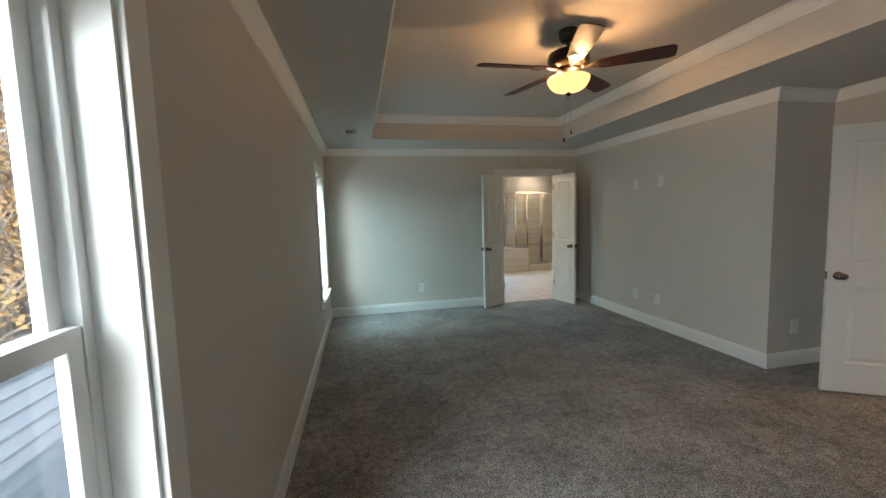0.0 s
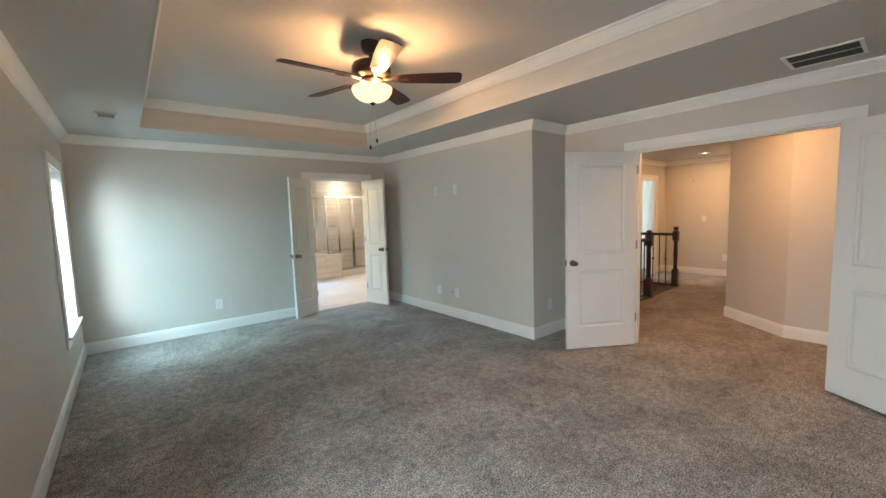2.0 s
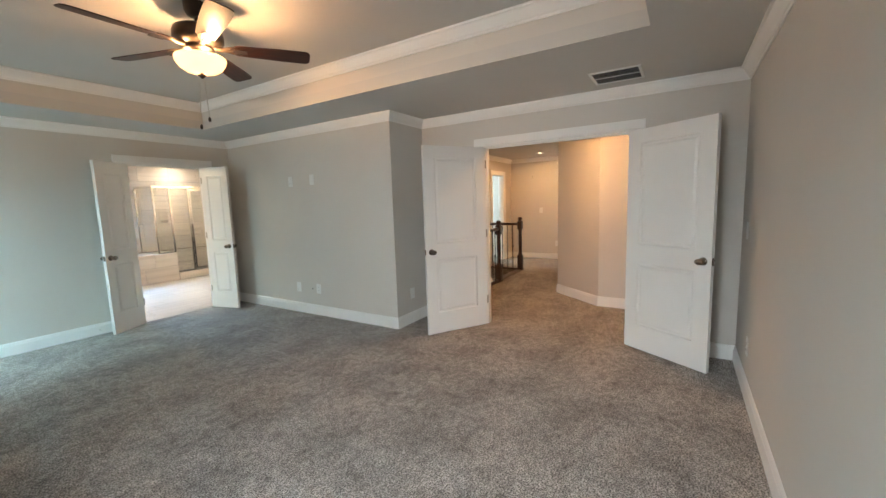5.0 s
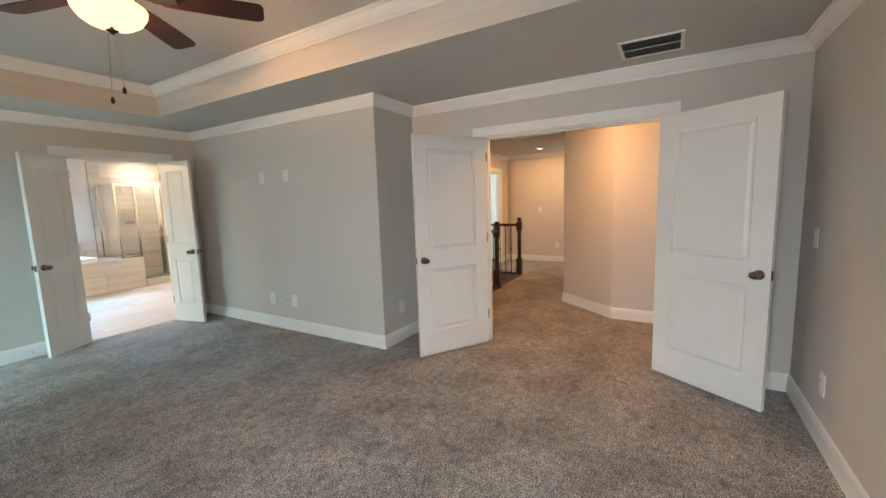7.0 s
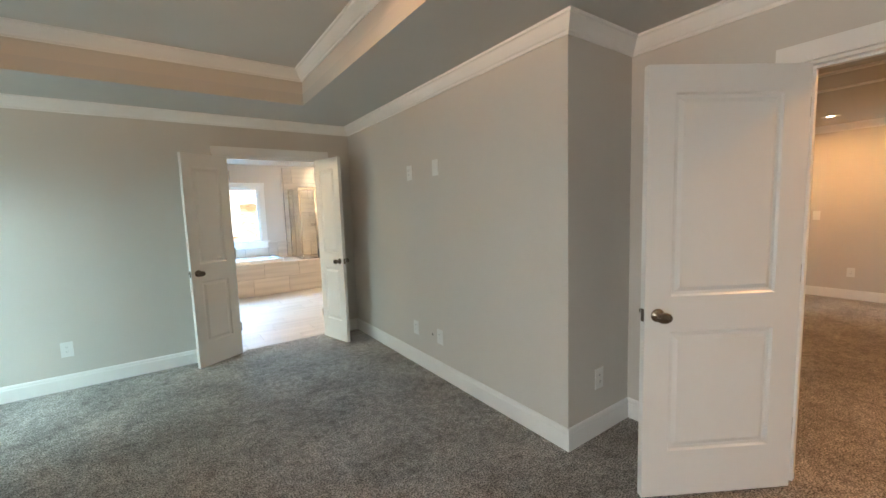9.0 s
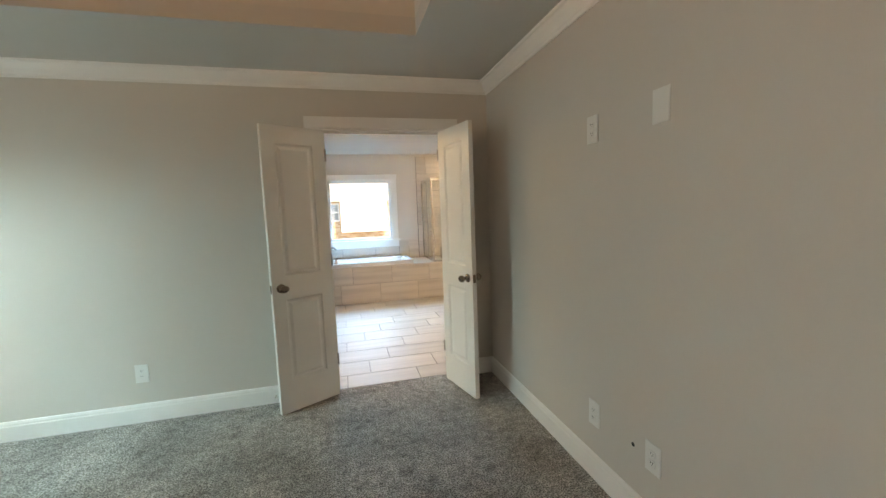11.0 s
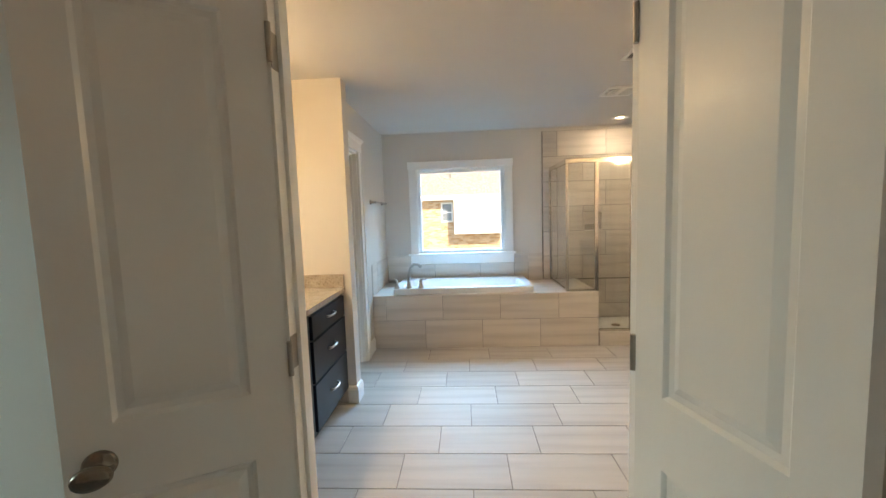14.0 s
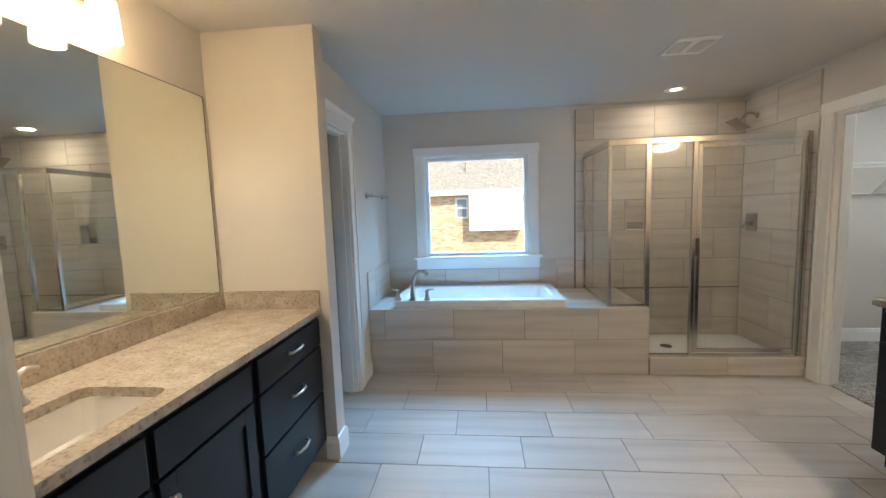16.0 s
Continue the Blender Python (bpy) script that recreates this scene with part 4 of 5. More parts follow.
part("overflow_plate", turned(bmesh.new(), [(0.034, 0), (0.034, 0.006), (0.028, 0.010), (0, 0.011)], (T[0] + 0.126, 9.44, DZ - 0.075), 20, "x"), M_FIXTURE, bathtub, "round satin nickel overflow plate", smooth=True)
part("drain", turned(bmesh.new(), [(0.033, 0), (0.033, 0.004), (0.024, 0.007), (0, 0.006)], (T[0] + 0.36, 9.44, DZ - 0.265), 20), M_FIXTURE, bathtub, "round satin nickel drain", smooth=True)

fau = thing("tub_faucet", "brushed nickel roman tub faucet with two lever handles", "faucet", (2.20, 9.11, DZ + 0.063))
bm = turned(bmesh.new(), [(0.032, 0), (0.032, 0.006), (0.022, 0.014), (0.019, 0.04), (0.016, 0.06)], seg=20)
arc = [(0, 0, 0.05), (0.003, 0.001, 0.12), (0.02, 0.004, 0.19), (0.055, 0.010, 0.225), (0.095, 0.016, 0.222), (0.120, 0.020, 0.195)]
tube(bm, arc, [0.017, 0.015, 0.014, 0.014, 0.015, 0.016], 14)
part("spout", bm, M_FIXTURE, fau, smooth=True)
fau.scale = (1.15, 1.15, 1.15)
for dx, s in ((-0.115, -1), (0.115, 1)):
    bm = turned(bmesh.new(), [(0.028, 0), (0.028, 0.006), (0.018, 0.02), (0.012, 0.05), (0.014, 0.07), (0.006, 0.078)], (dx, 0, 0), 18)
    tube(bm, [(dx, 0, 0.070), (dx + s * 0.02, 0.0, 0.082), (dx + s * 0.055, 0.0, 0.080)], [0.010, 0.009, 0.006], 10)
    part("lever_handle", bm, M_FIXTURE, fau, smooth=True)

bar = thing("towel_bar", "brushed nickel towel bar on the painted wall", "towel bar", (WX, 0, 1.585))
for y in (9.10, 9.66):
    part("post", turned(bmesh.new(), [(0.024, 0), (0.024, 0.008), (0.014, 0.016), (0.011, 0.05), (0.015, 0.062), (0.008, 0.070)], (0, y, 0), 16, "x"), M_FIXTURE, bar, smooth=True)
part("bar", tube(bmesh.new(), [(0.056, 9.10, 0), (0.056, 9.66, 0)], 0.008, 12), M_FIXTURE, bar)

# shower: pan, curb, enclosure
pan = thing("shower_pan", "white acrylic shower base with drain", "shower base")
part("base", B(DX, BX1, DY + 0.09, BY1, -0.005, 0.075, bevel=0.004), M_ACRYLIC, pan)
dr = part("drain", turned(bmesh.new(), [(0.052, 0.075), (0.052, 0.078), (0.046, 0.080), (0, 0.080)], (4.56, 9.50, 0), 24), M_BRONZE, pan, "dark metal drain cover")
curb = thing("shower_curb", "low tiled shower curb", "shower curb")
part("core", B(DX, BX1, DY + 0.010, DY + 0.09, -0.005, 0.142), M_GROUT, curb)

enc = thing("shower_enclosure", "brushed nickel framed clear glass shower enclosure", "shower enclosure")
GY = DY + 0.05


def post(x0, x1, y0, y1, z0, z1, name="frame_post"):
    part(name, B(x0, x1, y0, y1, z0, z1, bevel=0.003), M_CHROME, enc)


ZT, ZC = 1.955, 0.152
for a in ((3.872, 3.900, GY - 0.014, GY + 0.014, DZ, ZT - 0.045), (4.170, 4.208, GY - 0.014, GY + 0.014, ZC, ZT - 0.045),
          (4.530, 4.562, GY - 0.016, GY + 0.016, ZC, ZT - 0.045), (5.375, 5.410, GY - 0.016, GY + 0.016, ZC, ZT - 0.045),
          (3.874, 3.898, BY1 - 0.035, BY1 - 0.011, DZ, ZT - 0.045)):
    post(*a)
post(3.872, 5.410, GY - 0.018, GY + 0.018, ZT - 0.045, ZT, "header_rail")
post(3.874, 3.898, GY + 0.018, BY1 - 0.011, ZT - 0.045, ZT, "header_rail")
post(3.874, 3.898, GY + 0.014, BY1 - 0.035, DZ, DZ + 0.022, "bottom_rail")
post(3.900, 4.170, GY - 0.012, GY + 0.012, DZ, DZ + 0.022, "bottom_rail")
post(4.208, 4.530, GY - 0.012, GY + 0.012, ZC - 0.010, ZC + 0.018, "bottom_rail")
post(4.562, 5.375, GY - 0.012, GY + 0.012, ZC - 0.010, ZC + 0.018, "bottom_rail")
for a in ((3.884, 3.890, GY + 0.014, BY1 - 0.035, DZ + 0.022, ZT - 0.045), (3.900, 4.170, GY - 0.003, GY + 0.003, DZ + 0.022, ZT - 0.045),
          (4.208, 4.530, GY - 0.003, GY + 0.003, ZC + 0.018, ZT - 0.045)):
    part("pane", B(*a), M_SHOWER_GLASS, enc, "clear fixed glass panel")
dbm = bmesh.new()
d0, d1, dz0, dz1 = 4.568, 5.368, ZC + 0.030, ZT - 0.06
for q in ((d0, d0 + 0.032, dz0, dz1), (d1 - 0.032, d1, dz0, dz1), (d0 + 0.032, d1 - 0.032, dz0, dz0 + 0.032), (d0 + 0.032, d1 - 0.032, dz1 - 0.032, dz1)):
    box(dbm, q[0], q[1], GY - 0.010, GY + 0.010, q[2], q[3], 0.003)
sd = part("shower_door", dbm, M_CHROME, enc, "framed hinged glass shower door")
part("pane", B(d0 + 0.032, d1 - 0.032, GY - 0.003, GY + 0.003, dz0 + 0.032, dz1 - 0.032), M_SHOWER_GLASS, sd)
part("door_pull", B(d0 - 0.002, d0 + 0.016, GY - 0.034, GY - 0.010, 1.00, 1.14, bevel=0.004), M_BRONZE, sd)

head = thing("wall_shower", "brushed nickel shower head on a bent arm", "shower", (BX1 - 0.011, 9.68, 2.215))
part("flange", turned(bmesh.new(), [(0.030, 0), (0.028, -0.006), (0.014, -0.012)], (0, 0, 0), 20, "x"), M_FIXTURE, head, smooth=True)
part("arm", tube(bmesh.new(), [(0, 0, 0), (-0.05, 0, 0.030), (-0.10, 0, 0.018), (-0.135, 0, -0.030)], 0.011, 12), M_FIXTURE, head, smooth=True)
bm = turned(bmesh.new(), [(0.016, 0.034), (0.022, 0.012), (0.030, 0.0)], seg=20)
box(bm, -0.080, 0.080, -0.080, 0.080, -0.020, 0.002, 0.008)
bmesh.ops.rotate(bm, verts=bm.verts[:], matrix=Matrix.Rotation(radians(35), 3, "Y"))
bmesh.ops.translate(bm, verts=bm.verts[:], vec=(-0.16, 0, -0.065))
part("head", bm, M_FIXTURE, head, smooth=True)
valve = thing("shower_valve", "brushed nickel square shower valve with lever", "shower valve", (BX1 - 0.011, 9.69, 1.225))
part("plate", B(-0.008, 0, -0.075, 0.075, -0.085, 0.085, bevel=0.007), M_FIXTURE, valve)
bm = turned(bmesh.new(), [(0.030, -0.008), (0.026, -0.035), (0.022, -0.050), (0.010, -0.056)], (0, 0, 0), 20, "x")
tube(bm, [(-0.045, 0, 0), (-0.060, 0.02, -0.025), (-0.062, 0.03, -0.060)], [0.012, 0.010, 0.007], 10)
part("lever_handle", bm, M_FIXTURE, valve, smooth=True)


# ---- bathroom: vanities ----
def pull(parent, y, z, s):
    bm = bmesh.new()
    pts = [(s * 0.0, y - 0.064, z), (s * 0.022, y - 0.052, z), (s * 0.031, y, z + 0.001), (s * 0.022, y + 0.052, z), (s * 0.0, y + 0.064, z)]
    tube(bm, pts, [0.010, 0.0065, 0.008, 0.0065, 0.010], 10)
    o = part("pull_handle", bm, M_NICKEL, parent, "arched brushed nickel pull", smooth=True)
    return o


def front(parent, name, y0, y1, z0, z1, s, shaker=False):
    """A drawer or door front whose outside lies towards s along x; the parent's origin is at the front plane."""
    if shaker:
        r = 0.058
        d = part(name, B(0, s * 0.010, y0 + r - 0.004, y1 - r + 0.004, z0 + r - 0.004, z1 - r + 0.004), M_CABINET, parent)
        for kind, q in (("stile", (y0, y0 + r, z0, z1)), ("stile", (y1 - r, y1, z0, z1)), ("rail", (y0 + r, y1 - r, z0, z0 + r)), ("rail", (y0 + r, y1 - r, z1 - r, z1))):
            part(kind, box(bmesh.new(), 0, s * 0.020, *q, 0.002), M_CABINET, d)
        return d
    bm = box(bmesh.new(), 0, s * 0.020, y0, y1, z0, z1, 0.004)
    return part(name, bm, M_CABINET, parent)


def drawer_unit(x, s, y0, y1, back, label):
    c = thing("drawer_cabinet", label, "cabinet", (x, 0, 0))
    body = box(bmesh.new(), 0, -s * back, y0, y1, 0.105, 0.872)
    part("body", body, M_CABINET, c)
    part("toe_kick", B(-s * 0.07, -s * back, y0, y1, 0, 0.105), M_TOEKICK, c)
    for z0, z1 in ((0.705, 0.850), (0.435, 0.693), (0.130, 0.423)):
        d = front(c, "drawer_front", y0 + 0.022, y1 - 0.022, z0, z1, s)
        h = pull(d, (y0 + y1) / 2, (z0 + z1) / 2 + 0.01, s)
        h.location.x = s * 0.020
    return c


def sink_unit(x, s, y0, y1, back, label, knob_low=True):
    c = thing("sink_cabinet", label, "cabinet", (x, 0, 0))
    body = bmesh.new()
    box(body, 0, -s * 0.02, y0, y1, 0.105, 0.872)
    box(body, -s * 0.02, -s * back, y0, y0 + 0.018, 0.105, 0.872)
    box(body, -s * 0.02, -s * back, y1 - 0.018, y1, 0.105, 0.872)
    box(body, -s * 0.02, -s * back, y0 + 0.018, y1 - 0.018, 0.105, 0.125)
    part("body", body, M_CABINET, c)
    part("toe_kick", B(-s * 0.07, -s * back, y0, y1, 0, 0.105), M_TOEKICK, c)
    mid = (y0 + y1) / 2
    for a, b, ky in ((y0 + 0.02, mid - 0.014, mid - 0.042), (mid + 0.014, y1 - 0.02, mid + 0.042)):
        front(c, "false_front", a, b, 0.705, 0.850, s)
        d = front(c, "cabinet_door", a, b, 0.130, 0.693, s, True)
        k = turned(bmesh.new(), [(0.007, 0), (0.006, s * 0.014), (0.014, s * 0.018), (0.016, s * 0.024), (0.012, s * 0.029), (0, s * 0.030)], (s * 0.020, ky, 0.625), 16, "x")
        part("knob", k, M_NICKEL, d, "round brushed nickel knob", smooth=True)
    return c


drawer_unit(1.885, 1, 7.135, 7.795, 0.555, "navy painted drawer cabinet under the granite counter")
sink_unit(1.885, 1, 6.14, 7.130, 0.555, "navy painted two-door sink cabinet under the counter")


def countertop(name, xa, xb, y0, y1, sink, label, splash_x, end_y=None):
    c = thing(name, label, "countertop")
    x0, x1 = min(xa, xb), max(xa, xb)
    sx0, sx1, sy0, sy1 = sink
    z0, z1 = 0.874, 0.907
    ring = lambda z, g: rounded_rect(sx0 - g, sx1 + g, sy0 - g, sy1 + g, 0.04 + g, z)
    cx, cy = (sx0 + sx1) / 2, (sy0 + sy1) / 2
    bm = bmesh.new()
    box(bm, x0, x1, y0, sy0, z0, z1), box(bm, x0, x1, sy1, y1, z0, z1)
    box(bm, x0, sx0, sy0, sy1, z0, z1), box(bm, sx1, x1, sy0, sy1, z0, z1)
    for px, py, ax, ay in ((sx0, sy0, 1, 1), (sx1, sy0, -1, 1), (sx0, sy1, 1, -1), (sx1, sy1, -1, -1)):
        r = 0.04
        pts = [(px, py)] + [(px + ax * r * (1 - math.sin(radians(15 * k))), py + ay * r * (1 - math.cos(radians(15 * k)))) for k in range(7)]
        lo, hi = [bm.verts.new((*p, z0)) for p in pts], [bm.verts.new((*p, z1)) for p in pts]
        bm.faces.new(lo), bm.faces.new(hi)
        for k in range(len(pts)):
            bm.faces.new((lo[k], lo[(k + 1) % len(pts)], hi[(k + 1) % len(pts)], hi[k]))
    part("slab", bm, M_GRANITE, c)
    s = 1 if splash_x < (x0 + x1) / 2 else -1
    part("backsplash", B(splash_x, splash_x + s * 0.020, y0, y1, z1, 1.008, bevel=0.003), M_GRANITE, c)
    if end_y is not None:
        part("side_splash", B(splash_x + s * 0.020, x1 - 0.004, end_y - 0.020, end_y, z1, 1.008, bevel=0.003), M_GRANITE, c)
    b = thing("sink", "white undermount rectangular sink", "sink")
    rings = [ring(z0 - 0.001, 0.030), ring(z0 - 0.001, 0.006), ring(z0 - 0.006, 0.004), ring(z0 - 0.11, -0.010), ring(z0 - 0.145, -0.05)]
    part("basin", loft(rings), M_PORCELAIN, b)
    part("drain", turned(bmesh.new(), [(0.024, z0 - 0.145), (0.024, z0 - 0.142), (0, z0 - 0.142)], (cx, cy, 0), 18), M_NICKEL, b)
    return c


SINK = (1.535, 1.840, 6.345, 6.795)
countertop("countertop", BX0 + 0.002, 1.912, 6.115, 7.798, SINK, "beige speckled granite countertop with backsplash", BX0 + 0.002, 7.798)
tap = thing("sink_faucet", "brushed nickel bathroom faucet behind the sink", "faucet", (1.462, 6.57, 0.907))
bm = turned(bmesh.new(), [(0.026, 0), (0.026, 0.006), (0.018, 0.014), (0.015, 0.06)], seg=18)
tube(bm, [(0, 0, 0.05), (0.01, 0, 0.10), (0.05, 0, 0.125), (0.10, 0, 0.115), (0.125, 0, 0.09)], [0.014, 0.012, 0.011, 0.011, 0.012], 12)
part("spout", bm, M_NICKEL, tap, smooth=True)
for dy in (-0.10, 0.10):
    bm = turned(bmesh.new(), [(0.026, 0), (0.026, 0.006), (0.016, 0.020), (0.011, 0.060), (0.014, 0.088), (0.004, 0.094)], (0, dy, 0), 16)
    tube(bm, [(0, dy, 0.086), (0.0, dy + 0.03 * (1 if dy > 0 else -1), 0.098), (0.0, dy + 0.065 * (1 if dy > 0 else -1), 0.090)], [0.010, 0.009, 0.006], 8)
    part("lever_handle", bm, M_NICKEL, tap, smooth=True)

mir = thing("vanity_mirror", "large frameless wall mirror over the vanity", "mirror")
part("glass", B(BX0 + 0.001, BX0 + 0.007, 6.13, 7.765, 1.014, 2.090), M_MIRROR, mir)
part("edge", sweep(bmesh.new(), [(BX0 + 0.0005, 6.13), (BX0 + 0.0005, 7.765)][::-1], [(0.0, 1.0095), (0.010, 1.0095), (0.010, 1.0135), (0.0, 1.0135)]), M_CHROME, mir)

for q in ((7.765, 7.7675, 1.014, 2.0925), (6.13, 7.765, 2.090, 2.0925)):
    part("edge", B(BX0 + 0.001, BX0 + 0.0085, *q), M_DARKMETAL, mir, "thin dark mirror edge")


def vanity_light(x, s, label):
    vl = thing("vanity_light", label, "wall light", (x, 0, 0))
    part("backplate", B(0, s * 0.022, 6.60, 7.18, 2.26, 2.33, bevel=0.006), M_NICKEL, vl)
    for y in (7.10, 6.89, 6.68):
        part("lamp_arm", tube(bmesh.new(), [(s * 0.02, y, 2.30), (s * 0.09, y, 2.315), (s * 0.125, y, 2.29), (s * 0.125, y, 2.255)], 0.009, 10), M_NICKEL, vl, smooth=True)
        part("shade", turned(bmesh.new(), [(0.030, 2.255), (0.045, 2.245), (0.049, 2.19), (0.053, 2.105), (0.050, 2.105), (0.046, 2.19), (0.042, 2.241), (0.028, 2.250)], (s * 0.125, y, 0), 28), M_SHADE, vl, "glowing frosted glass bell shade", smooth=True)


vanity_light(BX0, 1, "brushed nickel vanity light bar with frosted glass shades")
vanity_light(BX1, -1, "brushed nickel vanity light bar over the second vanity")

drawer_unit(4.86, -1, 7.20, 7.86, 0.55, "navy painted drawer cabinet opposite the mirror")
sink_unit(4.86, -1, 6.20, 7.195, 0.55, "navy painted two-door cabinet opposite the mirror")
countertop("countertop", 4.832, BX1 - 0.002, 6.18, 7.885, (4.93, 5.20, 6.45, 6.90), "beige speckled granite countertop opposite the mirror", BX1 - 0.002)

register("ceiling_vent", 3.92, 4.10, 7.48, 7.755, H, "y", 12, "white ceiling supply register with dark slots")
fan_box = thing("exhaust_fan", "white bathroom exhaust fan with two slotted fields", "exhaust fan", (4.19, 8.47, H))
part("cover", box(bmesh.new(), -0.13, 0.13, -0.135, 0.135, -0.012, 0, 0.005), M_PLASTIC, fan_box)
for cx in (-0.068, 0.068):
    # near-black sheet paints the shade behind the fan's slots
    field = part("slot_field", B(cx - 0.044, cx + 0.044, -0.085, 0.085, -0.0135, -0.0122), M_VENT_SHADE, fan_box)
    for i in range(11):
        part("slat", B(cx - 0.044, cx + 0.044, -0.083 + i * 0.0162, -0.077 + i * 0.0162, -0.016, -0.0137), M_PLASTIC, field)
    for dx in (-0.015, 0.015):
        part("slat", B(cx + dx - 0.002, cx + dx + 0.002, -0.085, 0.085, -0.0165, -0.0162), M_PLASTIC, field)

# closet wire shelf
sh = thing("wire_shelf", "white wire closet shelf with brackets", "shelf")
for i in range(9):
    part("wire", tube(bmesh.new(), [(5.60, BY1 - 0.02 - 0.035 * i, 1.72), (7.38, BY1 - 0.02 - 0.035 * i, 1.72)], 0.003, 6), M_PLASTIC, sh)
for z in (1.69, 1.725):
    part("front_rail", tube(bmesh.new(), [(5.60, BY1 - 0.31, z), (7.38, BY1 - 0.31, z)], 0.005, 6), M_PLASTIC, sh)
for x in (6.05, 6.55, 7.05):
    part("bracket", tube(bmesh.new(), [(x, BY1 - 0.30, 1.70), (x, BY1 - 0.005, 1.45)], 0.006, 6), M_PLASTIC, sh)
part("hang_rail", tube(bmesh.new(), [(5.60, BY1 - 0.02, 1.46), (7.38, BY1 - 0.02, 1.46)], 0.005, 6), M_PLASTIC, sh)

# strike plates on the bare jambs
for at in ((WX - 0.06, 8.634, 0.96), (BX1 + 0.06, 8.854, 0.96)):
    p = thing("strike_plate", "small brushed metal strike plate on the door jamb", "strike plate", at)
    part("plate", B(-0.014, 0.014, -0.0015, 0, -0.03, 0.03, bevel=0.0005), M_NICKEL, p)
p = thing("catch_plates", "two small metal ball catches in the door head", "door catch", (2.82, YN + 0.03, 2.0155))
for x in (-0.07, 0.07):
    part("catch", B(x - 0.028, x + 0.028, -0.014, 0.014, -0.0025, 0, bevel=0.001), M_NICKEL, p)

# ---- outdoors ----
structure("ground", B(-300, 300, -300, 300, -3.3, -3.1), M_GROUND, "brown leaf-strewn ground")

wing = thing("siding_wall", "low outdoor wall with blue-grey lap siding", "wall")
# near-black core paints the shadow line under each lapped board
part("core", B(-2.80, -2.62, -3.0, 7.0, -3.1, 0.28), M_GAP_SHADE, wing)
part("cap", B(-2.84, -2.57, -3.0, 7.0, 0.28, 0.31, bevel=0.005), M_SIDING, wing)
for i in range(22):
    z = -3.0 + 0.15 * i
    bm = bmesh.new()
    vs = [bm.verts.new(v) for v in ((-2.618, -3, z), (-2.590, -3, z), (-2.612, -3, z + 0.136), (-2.618, -3, z + 0.136), (-2.618, 7, z), (-2.590, 7, z), (-2.612, 7, z + 0.136), (-2.618, 7, z + 0.136))]
    for q in ((0, 1, 2, 3), (4, 5, 6, 7), (0, 1, 5, 4), (1, 2, 6, 5), (2, 3, 7, 6), (3, 0, 4, 7)):
        bm.faces.new([vs[k] for k in q])
    part("siding_board", bm, M_SIDING, wing)

nb = thing("brick_house", "sunlit tan brick neighbour house with grey shingle roof", "house")
NY = 22.0
part("wall", wall_boxes("x", -1.5, 12, NY, NY + 0.3, -3.1, 2.10, [(1.80, 2.33, 1.07, 1.93)]), M_BRICK, nb)
bm = bmesh.new()
vs = [bm.verts.new(v) for v in ((-2.0, NY - 0.4, 2.16), (12.5, NY - 0.4, 2.16), (12.5, NY + 6.5, 6.2), (3.2, NY + 6.5, 6.2), (-2.0, NY - 0.4, 2.06), (12.5, NY - 0.4, 2.06), (12.5, NY + 6.5, 6.1), (3.2, NY + 6.5, 6.1))]
for q in ((0, 1, 2, 3), (4, 5, 6, 7), (0, 1, 5, 4), (1, 2, 6, 5), (2, 3, 7, 6), (3, 0, 4, 7)):
    bm.faces.new([vs[k] for k in q])
part("roof", bm, M_ROOF, nb, "weathered grey shingle hip roof")
part("fascia", B(-2.0, 12.5, NY - 0.46, NY - 0.40, 2.03, 2.22), M_WHITE_SIDING, nb, "white eave fascia and gutter")
part("soffit", B(-2.0, 12.5, NY - 0.40, NY, 2.02, 2.05), M_WHITE_SIDING, nb)
part("roof_vent", turned(bmesh.new(), [(0.05, 3.0), (0.05, 3.45), (0.08, 3.47), (0, 3.48)], (2.25, NY + 1.2, 0), 12), M_ROOF, nb)
bm = bmesh.new()
for i in range(11):
    box(bm, 2.38, 4.50, NY - 0.60 + 0.006 * 0, NY, 0.57 + 0.135 * i, 0.57 + 0.135 * i + 0.128)
box(bm, 2.39, 4.49, NY - 0.59, NY, 0.60, 2.03)
part("bay_box", bm, M_WHITE_SIDING, nb, "white sided box bay")
wn2 = bmesh.new()
for q in ((1.80, 1.87, 1.07, 1.93), (2.26, 2.33, 1.07, 1.93), (1.87, 2.26, 1.07, 1.14), (1.87, 2.26, 1.86, 1.93), (1.87, 2.26, 1.47, 1.53)):
    box(wn2, q[0], q[1], NY - 0.03, NY + 0.06, q[2], q[3])
wf = part("window_frame", wn2, M_WHITE_SIDING, nb)
part("pane", B(1.86, 2.27, NY + 0.03, NY + 0.04, 1.12, 1.88), M_PANE_GREY, wf)


